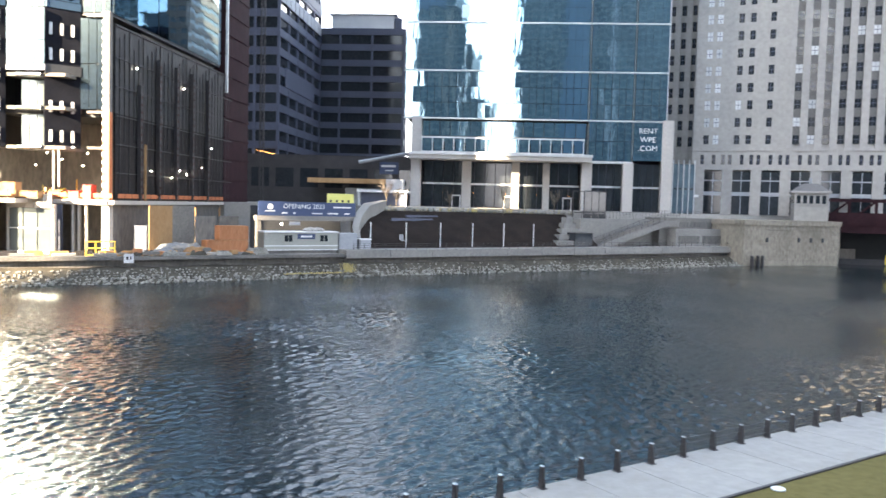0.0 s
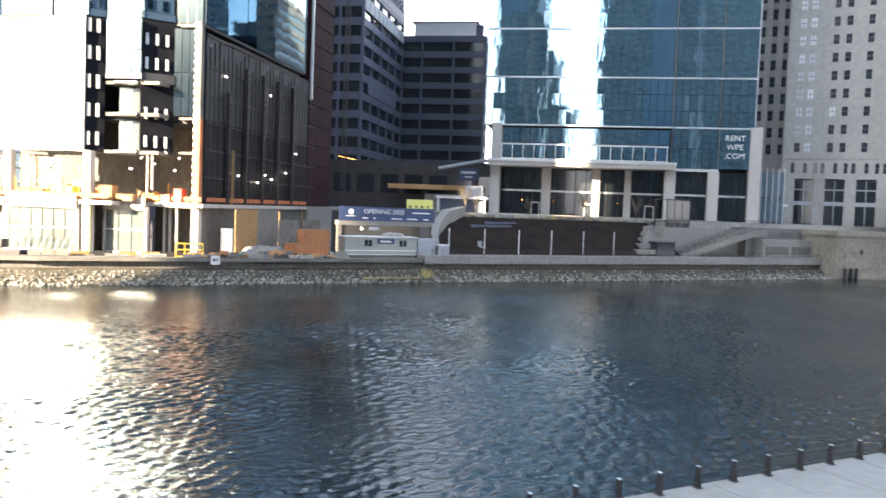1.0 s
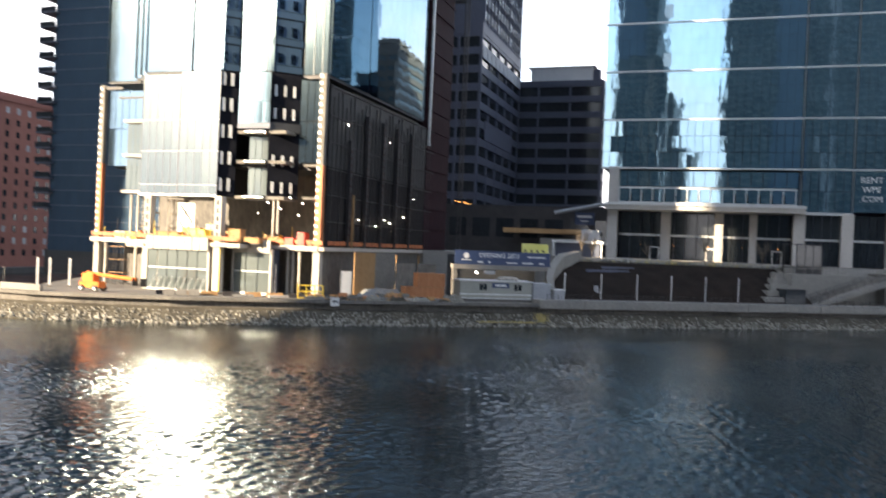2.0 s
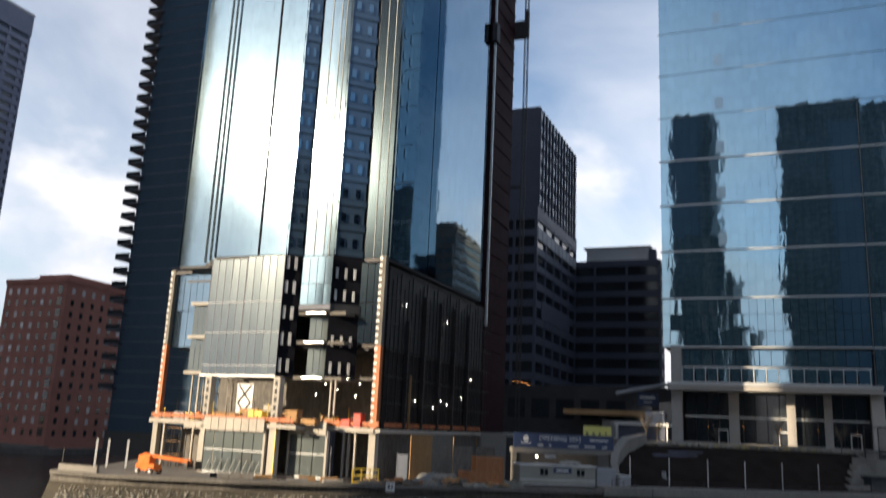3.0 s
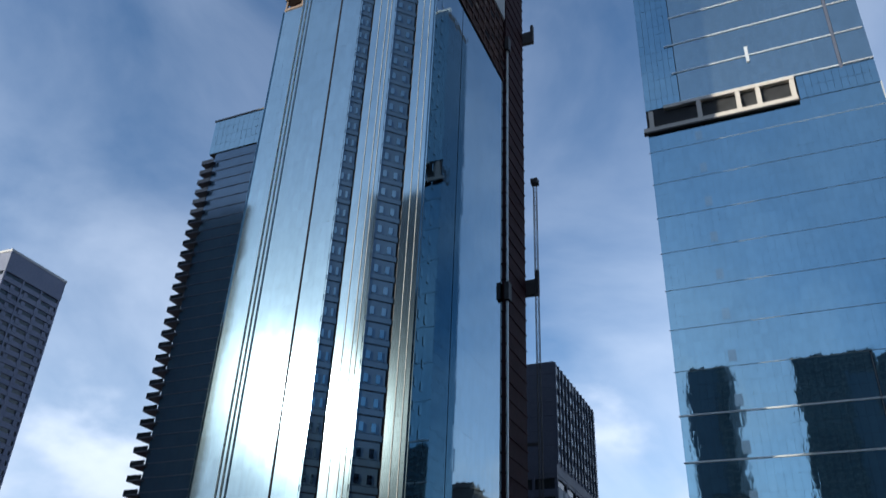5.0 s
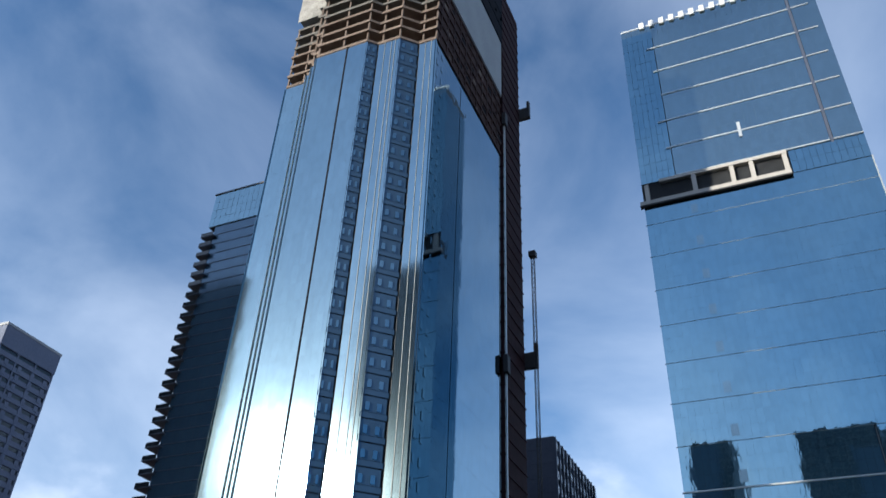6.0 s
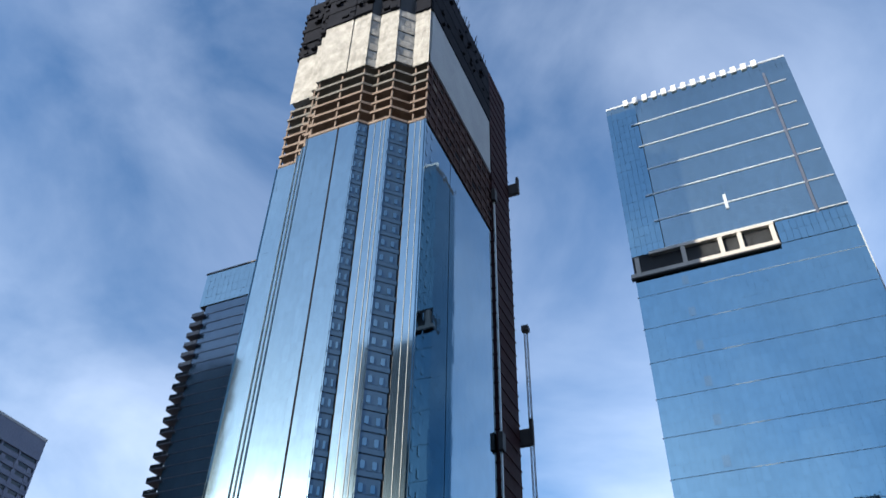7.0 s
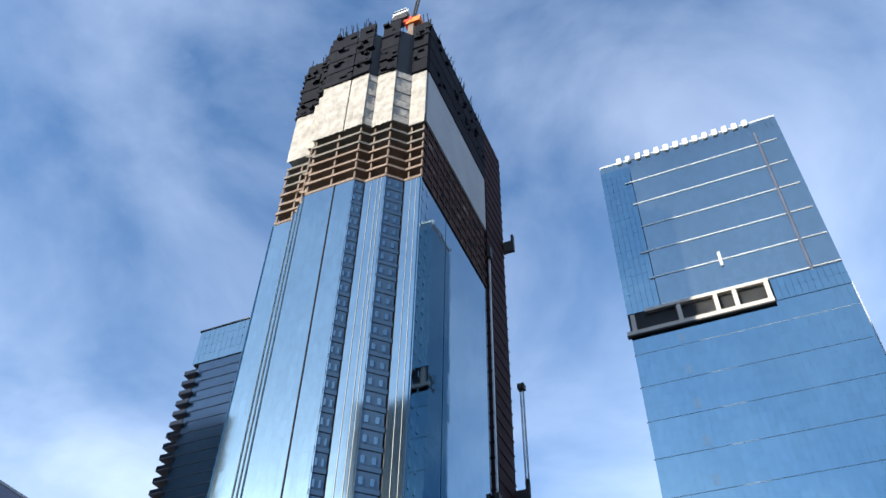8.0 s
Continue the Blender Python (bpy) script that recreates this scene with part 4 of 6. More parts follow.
# ground storey glass
for x0, x1, v in ((16.9, 28.0, -8.0), (30.6, 37.0, -4.8)):
    pane_parts("pane", (x0, v), (x1, v), [3.6, 7.0, 9.9], 1.85, GLASS_CLEAR, sft, gap=0.16)
    part("sill_beam", boxes((x0, x1, v - 0.06, v + 0.3, 3.4, 3.75), (x0, x1, v - 0.06, v + 0.3, 6.92, 7.08)), ALU, sft)
    part("corner_post", boxes((x0 - 0.3, x0, v - 0.2, v + 0.5, 3.4, 10.5)), SITE_PALE, sft)
    part("corner_post", boxes((x1, x1 + 0.35, v - 0.2, v + 0.5, 3.4, 10.5)), SITE_PALE, sft)
    part("curtain_back", boxes((x0, x1, v + 2.5, v + 2.7, 3.4, 10.4)), SPANDREL, sft)
for x in (2.6, 8.8, 10.4, 12.0, 13.6, 38.0, 38.9, 40.0):
    part("prop", boxes((x - 0.16, x + 0.16, -1.2, -0.8, 3.4, 10.6)), SITE_PALE, sft)
part("ground_back", boxes((3, 43, 3.0, 3.3, 3.4, 10.6)), CONCRETE_DARK, sft)
for i in range(9):
    x = 17.8 + i * 1.15
    part("prop_pole", rods(((x, -8.6, 3.5), (x + 0.8, -8.4, 5.6), 0.06), sides=5), ALU, sft)
# hung glass boxes between second floor and the tower glass
part("box_body", boxes((12.7, 19.8, -5.2, 4, 18.6, 38), (20.3, 27.3, -5.7, 4, 18.6, 38)), DARKBODY, sft)
part("box_joint", boxes((19.8, 20.3, -5.0, 4, 18.6, 38), (20.0, 22.1, -5.6, -5.3, 38.0, 38.4)), FORM_DARK, sft, "dark stepped joint")
for x0, x1, v in ((12.6, 19.8, -5.3), (20.3, 27.6, -5.9)):
    pane_parts("pane", (x0, v), (x1, v), [18.7, 20.2, 25.6, 30.6, 38.2], 1.45, GLASS_BOX, sft)
    for i in range(6):
        x = x0 + (x1 - x0 - 0.12) * i / 5
        part("mullion", boxes((x, x + 0.12, v - 0.08, v, 18.7, 38.2)), SPANDREL, sft)
    for z in (20.2, 25.6, 30.6):
        part("transom", boxes((x0, x1, v - 0.1, v, z - 0.06, z + 0.06)), SPANDREL_PALE, sft)
    part("box_rail", boxes((x0 - 0.1, x1, v - 0.2, v + 0.1, 18.4, 18.7)), ALU, sft)
for z in (19.4, 23.6, 27.8, 32.0, 36.0):
    for u in (0.1, 0.55):
        part("return_window", along((27.7, -6), (29.7, -4), 0.2, z, z + 2.0, u, u + 0.17, 0.2), GLASS_BRIGHT, sft)
for z in (28.6, 23.9, 18.3):
    part("bay_floor", boxes((29.4, 38.2, -3.6, 2, z, z + 0.5)), CONCRETE, sft)
    # polished rod added at the slab edge only to throw a sun glint
    part("glint_rod", rods(((31.2, -3.75, z + 0.25), (34.8, -3.75, z + 0.25), 0.36), sides=48), POLISHED, sft, "polished rod added to catch a sun glint")
for z in (19.4, 23.6, 31.0, 34.6):
    for u in (0.12, 0.42, 0.72):
        part("return_window", along((35.5, -4), (39.0, -0.5), 0.2, z, z + 1.7, u, u + 0.08, 0.2), GLASS_BRIGHT, sft)
# near-black soffit band painted as shade
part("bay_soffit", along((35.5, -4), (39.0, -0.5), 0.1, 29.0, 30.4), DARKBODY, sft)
part("bay_sill", boxes((29.7, 35.5, -4.1, -3.2, 29.4, 30.2)), SPANDREL, sft)
pane_parts("pane", (29.8, -4.05), (35.5, -4.05), [30.2, 33.6, 38.2], 1.45, GLASS_FRONT, sft)
pane_parts("pane", (30.6, -1.8), (35.4, -1.8), [18.9, 23.8, 28.5], 1.2, GLASS_CLEAR, sft)
pane_parts("pane", (38.6, -0.2), (42.4, -0.2), [24.4, 31.0, 37.6], 1.25, GLASS_FRONT, sft)
for z in (23.8, 18.6):
    part("bay_floor", boxes((39.7, 42.6, -0.4, 6, z, z + 0.4)), CONCRETE_DARK, sft)
pane_parts("pane", (1.4, -0.2), (8.4, -0.2), [23.6, 30.0, 36.6], 1.4, GLASS_FRONT, sft)
pane_parts("pane", (8.0, -3.2), (12.4, -3.2), [19.4, 24.6, 30.4], 1.1, GLASS_CLEAR, sft)
for z in (18.8, 24.8, 30.5):
    part("balcony_slab", bevelled((7.6, 12.6, -3.8, 0, z, z + 0.5), w=0.04), SITE_PALE, sft)
for r in ((0.4, 4.6, -0.9, -0.5, 36.7, 37.2), (39.9, 43.4, -0.9, -0.5, 37.6, 38.1), (6, 12, -3.4, -3.1, 34.6, 34.9)):
    part("head_rail", boxes(r), STEEL_DARK, sft)
for x, z0, z1 in ((9.2, 11.2, 18.8), (10.6, 11.2, 18.8), (12.2, 11.2, 18.8), (36.2, 12.5, 18.3), (37.0, 13, 18.3)):
    part("hanger", boxes((x - 0.12, x + 0.12, -3.2, -2.9, z0, z1)), SITE_PALE, sft)

# Downstream side of the lower storeys behind dark netting
part("net_wall", boxes((43.3, 43.6, 0.4, 50, 11.2, 24.0)), NET, sft, "black safety netting")
part("rib_wall", boxes((43.3, 43.6, 0.4, 50, 24.0, 37.0)), RIBBED, sft, "ribbed grey sheeting")
for y in np.arange(1.5, 49, 1.55):
    part("net_fold", boxes((43.6, 43.74, y, y + 0.12, 12 if int(y) % 3 else 20, 36.9 - (int(y * 7) % 4) * 0.9)), STEEL_DARK, sft)
for z in (15.2, 19.4, 23.6, 27.8, 32.0, 36.6):
    part("net_rail", boxes((43.6, 43.8, 0.4, 50, z, z + 0.15)), STEEL_DARK, sft)
for y, z1 in ((6.8, 21), (13.6, 26), (20.5, 26), (27.5, 26), (35, 26)):
    c = part("side_column", boxes((43.9, 44.5, y, y + 0.6, 11.2, z1 + 8)), STEEL_DARK, sft)
    for z in np.arange(12, z1 + 7, 1.15):
        part("stud_plate", boxes((44.5, 44.56, y + 0.1, y + 0.5, z, z + 0.4)), RUST_DARK, c)
part("side_prop", boxes((44.6, 44.9, 7.7, 8.0, 11.2, 20)), PLY, sft)
for y, z in ((9.5, 16.2), (11.7, 16.0), (15, 15.3), (19.5, 15.2), (23, 16.6), (26, 16.0), (28.5, 14.8), (33, 17.5), (6.4, 31.5), (14, 29.5), (24.5, 31.0), (36.5, 28), (38, 21.5)):
    part("work_light", rods(((43.95, y, z), (44.05, y, z), 0.08), sides=8), LAMP, sft, "lit work lamp")
part("ground_side", boxes((43.0, 43.4, 0, 50, 3.4, 10.6)), CONCRETE_DARK, sft)

# Site deck furniture
site = pose(-92.07, 121.82, 0, 0, 0, GRID)
for x0, x1, y in ((-0.4, 12, -1.2), (12.2, 33, -8.0), (33.8, 44, -1.3)):
    t = thing("safety_fence", "orange safety netting along the deck edge", "fence", site @ pose(0, y, 11.2), "deck safety fences")
    part("netting", boxes((x0, x1, -0.03, 0.03, 0.35, 1.0)), ORANGE_STEEL, t)
    for x in np.arange(x0 + 0.2, x1, 2.0):
        part("post", boxes((x, x + 0.07, -0.06, 0.06, 0, 1.25)), STEEL_DARK, t)
t = thing("safety_fence", "faded rust-coloured safety netting on the side deck", "fence", site @ pose(44.2, 0, 11.2), "deck safety fences")
part("netting", boxes((-0.03, 0.03, 0, 44, 0.35, 1.0)), ORANGE_STEEL, t)
for y in np.arange(0, 44, 2.2):
    part("post", boxes((-0.06, 0.06, y, y + 0.07, 0, 1.25)), STEEL_DARK, t)
for x, y, w, h, m, nm, lb in ((25.5, -6.6, 2.6, 1.9, YELLOW, "material_skip", "yellow steel skip on the deck"), (33.8, -5.6, 4.0, 1.0, PLY, "timber_stack", "stack of plywood formwork beams"), (40.4, -0.9, 1.3, 2.1, RED, "compressor", "red compressor on the deck"), (38.3, -0.8, 1.6, 1.2, RED, "generator", "small red generator on the deck"), (31.8, -6.2, 2.2, 2.2, PLY, "material_bin", "tall plywood material bin"), (19.5, -6.5, 4.6, 1.4, PLY, "plank_stack", "stack of pale planks")):
    t = thing(nm, lb, nm.split("_")[-1], site @ pose(x, y, 11.2))
    part("body", bevelled((-w / 2, w / 2, -0.8, 0.8, 0.15, h), w=0.08), m, t)
    part("skid", boxes((-w / 2, w / 2, -0.7, -0.5, 0, 0.15), (-w / 2, w / 2, 0.5, 0.7, 0, 0.15)), STEEL_DARK, t)
    part("lid", boxes((-w / 2 - 0.05, w / 2 + 0.05, -0.85, 0.85, h, h + 0.08)), m, t)
t = thing("stair_enclosure", "white sheeted enclosure with crossed braces", "enclosure", site @ pose(20.4, -3.5, 11.2))
part("sheet", boxes((-1.6, 1.6, 0, 0.2, 0, 6.2)), WHITE, t)
part("brace", rods(((-1.2, -0.1, 0.3), (1.2, -0.1, 3.2), 0.1), ((1.2, -0.1, 0.3), (-1.2, -0.1, 3.2), 0.1), ((-1.2, -0.1, 3.2), (1.2, -0.1, 6.0), 0.1), ((1.2, -0.1, 3.2), (-1.2, -0.1, 6.0), 0.1), sides=5), STEEL_DARK, t)
for i in range(7):
    t = thing("work_lamp", "bright work lamp hanging under the slab", "lamp", site @ pose(33 + i * 1.3, -2.2 + (i % 3) * 0.6, 16.0 + (i * 7 % 5) * 0.9))
    part("bulb", rods(((0, 0, 0), (0, 0, 0.16), 0.07), sides=8), LAMP, t)
    part("flex", rods(((0, 0, 0.3), (0, 0, 2.6), 0.02), sides=4), STEEL_DARK, t)

rnd = random.Random(11)
for k in range(34):
    x = rnd.uniform(1, 43)
    y = rnd.uniform(-7.4, -4.5) if 13 < x < 32 else rnd.uniform(-1.0, 2.5)
    w, d, h = rnd.uniform(0.5, 2.2), rnd.uniform(0.4, 1.0), rnd.uniform(0.3, 1.7)
    mtl, word = rnd.choice(((PLY, "plywood"), (RUST, "rusty steel"), (WRAP_GREY, "grey sheeted"), (ORANGE, "orange"), (STEEL_DARK, "dark steel"), (YELLOW, "yellow")))
    t = thing("site_bundle", "strapped bundle of %s building material on the deck" % word, "bundle", site @ pose(x, y, 11.2, 0, 0, rnd.uniform(-25, 25)), "bundles on the site deck")
    part("load", bevelled((-w / 2, w / 2, -d / 2, d / 2, 0.1, h), w=0.05), mtl, t)
    part("bearer", boxes((-w / 2, -w / 2 + 0.12, -d / 2, d / 2, 0, 0.1), (w / 2 - 0.12, w / 2, -d / 2, d / 2, 0, 0.1)), PLY, t)
    part("strap", boxes((-0.05, 0.05, -d / 2 - 0.02, d / 2 + 0.02, 0.1, h + 0.02)), STEEL_DARK, t)
for k in range(16):
    x = 2 + k * 2.6
    y = -7.6 if 13 < x < 32 else -0.8
    t = thing("prop", "upright adjustable steel prop on the deck", "prop", site @ pose(x, y, 11.2), "props on the site deck")
    part("tube", rods(((0, 0, 0), (0, 0, 2.0 + (k * 7 % 4) * 0.5), 0.06), sides=6), STEEL_DARK if k % 2 else YELLOW, t)
    part("plate", boxes((-0.12, 0.12, -0.12, 0.12, 0, 0.03)), STEEL_DARK, t)


def scaffold(x, y, z, w, d, h, lifts, m, lb):
    """A tube tower: four standards, ledgers, braces and boarded lifts."""
    t = thing("scaffold_tower", lb, "scaffold", site @ pose(x, y, z), "scaffold towers on the site")
    for sx in (-w / 2, 0, w / 2):
        for sy in (-d / 2, d / 2):
            part("standard", rods(((sx, sy, 0), (sx, sy, h), 0.07), sides=6), m, t)
    for i in range(lifts):
        zz = h * (i + 1) / lifts - 0.3
        for sy in (-d / 2, d / 2):
            part("ledger", rods(((-w / 2 - 0.2, sy, zz), (w / 2 + 0.2, sy, zz), 0.05), sides=5), m, t)
        part("board", boxes((-w / 2, w / 2, -d / 2, d / 2, zz + 0.05, zz + 0.12)), PLY, t)
        part("brace", rods(((-w / 2, -d / 2, zz - h / lifts + 0.4), (w / 2, -d / 2, zz), 0.04), sides=5), m, t)


scaffold(11.0, -1.0, 11.2, 3.4, 1.4, 7.2, 3, SITE_PALE, "pale tube scaffold tower under the glass boxes")
scaffold(17.8, -2.6, 11.2, 2.2, 1.2, 6.8, 3, SITE_PALE, "narrow pale scaffold tower beside the stair enclosure")
scaffold(6.0, -1.8, 3.4, 3.2, 1.2, 6.6, 3, STEEL_DARK, "dark steel scaffold below the deck")
for x, y, w, h, m, lb in ((23.2, -5.2, 3.4, 2.3, PLY, "tall stack of pale formwork panels"), (26.6, -4.6, 2.6, 2.9, SITE_PALE, "shrink-wrapped pallet of wall panels"), (29.9, -4.4, 3.0, 1.9, PLY, "loose stack of timber formwork boards"), (32.6, -3.4, 2.4, 1.3, TARP, "grey tarpaulin over building material"), (35.4, -0.6, 2.0, 1.4, PLY, "low stack of plywood sheets")):
    t = thing("formwork_stack", lb, "stack", site @ pose(x, y, 11.2), "stacks on the site deck")
    for k in range(6):
        z = 0.12 + (h - 0.12) * k / 6
        e = rnd.uniform(-0.22, 0.22)
        part("board", bevelled((-w / 2 + e, w / 2 + e, -0.7, 0.7 + e * 0.5, z, z + (h - 0.12) / 6 - 0.05), w=0.02), m, t)
    part("bearer", boxes((-w / 2 + 0.2, -w / 2 + 0.35, -0.7, 0.7, 0, 0.12), (w / 2 - 0.35, w / 2 - 0.2, -0.7, 0.7, 0, 0.12)), PLY, t)


# Finished glass tower over the plaza
K = 1.15
wpe = thing("glass_tower", "tall blue residential glass tower on stone pillars", "skyscraper", pose(-9.2, 193.0, EYE - EYE * K, 0, 0, GRID) @ Matrix.Scale(K, 4))
U0, U1, D = -0.6, 52.6, 15
bands = [29.7 + 9.75 * i for i in range(12)]
part("body", boxes((U0 + 0.3, U1 - 0.3, 0.3, D, 29.7, 211)), DARKBODY, wpe)
fl = levels(29.7, 143.2, 3.25)
for a, b in ((U0, 36.8), (37.2, 45.8), (46.2, U1)):
    pane_parts("pane", (a, 0), (b, 0), fl[:4], 1.5, GLASS_WPE, wpe, gap=0.06, tilt=0.0045)
    curtain("glass_wall", [((a, 0), (b, 0))], fl[3:16], 1.5, 0.016, 0.0014, GLASS_WPE, wpe, proud=0.02)
curtain("glass_wall", [((U0, 0), (U1, 0))], fl[15:], 1.5, 0.012, 0.0012, GLASS_WPE, wpe, proud=0.02)
curtain("end_glass", [((U1, 0), (U1, D))], levels(29.7, 208, 3.25), 1.5, 0.05, 0.003, GLASS_WPE, wpe, proud=-0.1)
curtain("end_glass", [((U0, D), (U0, 0))], levels(29.7, 208, 3.25), 1.5, 0.05, 0.004, GLASS_WPE, wpe, proud=0.0)
for i, z in enumerate(bands):
    h, out, mtl = (0.15, 0.26, ALU) if i < 5 else (0.07, 0.06, TEAL_METAL)
    part("floor_band", bevelled((U0 - 0.25, 36.9, -out, 0.25, z - h, z + h), w=0.03), mtl, wpe)
    part("floor_band", bevelled((37.1, U1 + 0.1, -out, 0.25, z - h, z + h), w=0.03), mtl, wpe)
for x in (36.85, 45.85):
    part("mullion", boxes((x + 0.08, x + 0.22, -0.16, 0.3, 21, 78.0)), TEAL_METAL, wpe)
part("corner_mullion", boxes((U1 - 0.1, U1 + 0.15, -0.2, 0.2, 29.7, 143.4)), SPANDREL_PALE, wpe)
# vent column glazing seen as a paler stripe
for z in bands[2:]:
    part("vent", boxes((10.6, 12.2, -0.05, -0.02, z + 1.0, z + 3.6)), GLASS_TOP, wpe)
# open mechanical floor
# near-black box paints the shade inside this floor
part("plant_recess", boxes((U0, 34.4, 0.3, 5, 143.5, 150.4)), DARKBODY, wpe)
part("plant_frame", boxes((U0 - 0.8, 35.0, -0.9, 0.3, 142.9, 144.1), (4.0, 35.0, -0.9, 0.3, 149.4, 150.3)), PILLAR, wpe)
for x in (U0 + 1.2, 12.5, 21.8, 26.5, 34.3):
    part("plant_column", boxes((x - 0.5, x + 0.6, -0.8, 0.3, 144.1, 149.4)), PILLAR, wpe)
part("plant_soffit", boxes((U0 - 0.9, 35.2, -1.0, 0.3, 142.5, 142.9)), STEEL_DARK, wpe)
part("louvre_wall", boxes((U0 + 0.6, 34, 1.2, 1.4, 144, 149.4)), GLASS_DARK, wpe)
curtain("glass_wall", [((35.4, 0), (U1, 0))], levels(143.4, 150.4, 3.4), 1.5, 0.05, 0.002, GLASS_WPE, wpe, proud=0.02)
# crown: pale screens with floor lines behind the parapet
curtain("crown_glass", [((U0, 0), (8.2, 0))], levels(150.4, 208, 3.25), 1.5, 0.05, 0.002, GLASS_WPE, wpe, proud=0.0)
curtain("crown_screen", [((8.4, 0), (45.2, 0))], levels(150.4, 205, 3.4), 1.5, 0.012, 0.001, GLASS_TOP, wpe, proud=0.12)
curtain("crown_screen", [((46.0, 0), (U1, 0))], levels(150.4, 205, 3.4), 1.5, 0.012, 0.001, GLASS_TOP, wpe, proud=0.12)
curtain("crown_glass", [((U0, 0), (U1, 0))], levels(205, 210.5, 2.7), 1.5, 0.04, 0.001, GLASS_TOP, wpe, proud=-0.1)
part("crown_slot", boxes((45.3, 45.9, -0.04, 0.25, 150, 206)), SPANDREL, wpe)
for i in range(6):
    z = 150.6 + i * 9.9
    part("crown_line", boxes((8.0 - (i % 3), 45.2, -0.3, -0.1, z, z + 0.34)), ALU, wpe)
    part("crown_line", boxes((46.0, U1 - 0.4 * i, -0.3, -0.1, z + 0.1, z + 0.4)), SPANDREL_PALE, wpe)
part("crown_post", boxes((25.4, 26.2, -0.42, -0.1, 158.5, 163.5)), ALU, wpe)
for i in range(14):
    part("crown_block", bevelled((5.0 + i * 2.95, 6.5 + i * 2.95, -0.5, 0.6, 209.8, 212.4), w=0.1), WHITE, wpe)
part("parapet", boxes((U0, U1, 0.3, 1.0, 210, 211.6)), ALU, wpe)
# podium
part("podium_slab", bevelled((0.6, 37.8, -2.6, 4, 21.2, 22.5), w=0.06), PILLAR, wpe)
part("podium_lip", boxes((0.5, 37.9, -2.9, -2.6, 22.1, 22.6)), ALU, wpe)
part("set_back_wall", boxes((2.2, 36.8, 2.0, 2.3, 22.5, 29.4)), DARKBODY, wpe)
pane_parts("pane", (2.2, 2.0), (36.8, 2.0), [22.6, 26.2, 29.4], 2.1, GLASS_WPE, wpe, gap=0.12, tilt=0.002)
bal = part("balcony_rail", boxes((3.2, 36.2, -2.4, -2.2, 25.45, 25.75), (3.2, 36.2, -2.4, -2.2, 22.6, 22.8)), ALU, wpe, "white balcony frame")
for i in range(16):
    x = 3.2 + i * 2.18
    part("upright", boxes((x, x + 0.16, -2.42, -2.18, 22.6, 25.6)), ALU, bal)
for i in range(15):
    part("panel", boxes((3.6 + i * 2.18, 5.3 + i * 2.18, -2.32, -2.28, 22.9, 25.2)), GLASS_WPE, bal)
for x, w in ((1.9, 2.0), (12.3, 1.9), (22.6, 1.6), (29.0, 1.4), (37.0, 2.1), (45.3, 2.1), (53.0, 2.2)):
    back = 3.0 if x in (12.3, 22.6, 29.0) else -0.4
    part("pillar", bevelled((x - w / 2, x + w / 2, back, back + 2.0, 11.3, 30 if x in (1.9, 53.0) else 21.3), w=0.05), PILLAR, wpe)
part("lobby_back", boxes((1.5, 53, 9, 9.3, 11.3, 29.5)), SPANDREL, wpe)
part("lobby_side", boxes((1.2, 1.6, 2.5, D, 11.3, 29.7), (53.0, 53.4, 2.5, D, 11.3, 29.7)), DARKBODY, wpe)
part("lobby_floor", boxes((0, 54, -3, D, 11.22, 11.42)), PAVING, wpe)
pane_parts("pane", (2.9, 4.6), (36.0, 4.6), [11.5, 16.4, 21.1], 2.2, GLASS_DARK, wpe, gap=0.14, tilt=0.002)
part("transom", boxes((2.9, 36.0, 4.35, 4.6, 16.2, 16.6), (38, 52, 1.1, 1.3, 16.2, 16.6)), ALU, wpe)
for x in (9.2, 20.2, 32.6):
    part("door_frame", boxes((x, x + 0.2, 4.2, 4.5, 11.4, 14.0), (x + 1.7, x + 1.9, 4.2, 4.5, 11.4, 14.0), (x, x + 1.9, 4.2, 4.5, 13.8, 14.05)), WHITE, wpe)
pane_parts("pane", (38.0, 1.3), (44.2, 1.3), [11.5, 16.4, 21.2], 1.55, GLASS_DARK, wpe, gap=0.14)
pane_parts("pane", (46.4, 1.3), (51.9, 1.3), [11.5, 16.4, 21.2], 1.4, GLASS_DARK, wpe, gap=0.14)
pane_parts("pane", (37.2, 0.0), (45.8, 0.0), [21.6, 25.6, 29.6], 1.45, GLASS_WPE, wpe, gap=0.07)
part("entry_band", boxes((37.1, 46.1, -0.3, 0.4, 21.1, 21.6)), ALU, wpe)
part("sign_panel", boxes((46.2, 51.9, 0.1, 0.4, 21.8, 29.5)), GLASS_WPE, wpe, "tinted glass sign panel")
for k, text in enumerate(("RENT", "WPE", ".COM")):
    lettering(text, 1.55, WHITE, wpe, Matrix.Translation((49.1, 0.05, 27.8 - k * 1.75)) @ pose(0, 0, 0, 90), "sign_lettering")
for i in range(5):
    part("lobby_lamp", rods(((6 + i * 6.5, 6.5, 14.4), (8 + i * 6.5, 6.5, 14.4), 0.06), sides=5), LAMP_AMBER, wpe, "lit lobby fitting")
annex = thing("glass_annex", "low pale green glass annex with metal fins", "pavilion", pose(-9.2, 193.0, EYE - EYE * K, 0, 0, GRID) @ Matrix.Scale(K, 4) @ pose(54.6, 2, 11.3))
part("body", boxes((0, 4.4, 0.2, 8, 0, 10.2)), GLASS_DARK, annex)
for i in range(5):
    part("fin", boxes((i * 1.1, i * 1.1 + 0.14, -0.25, 0.3, 0, 11.0)), ALU, annex)
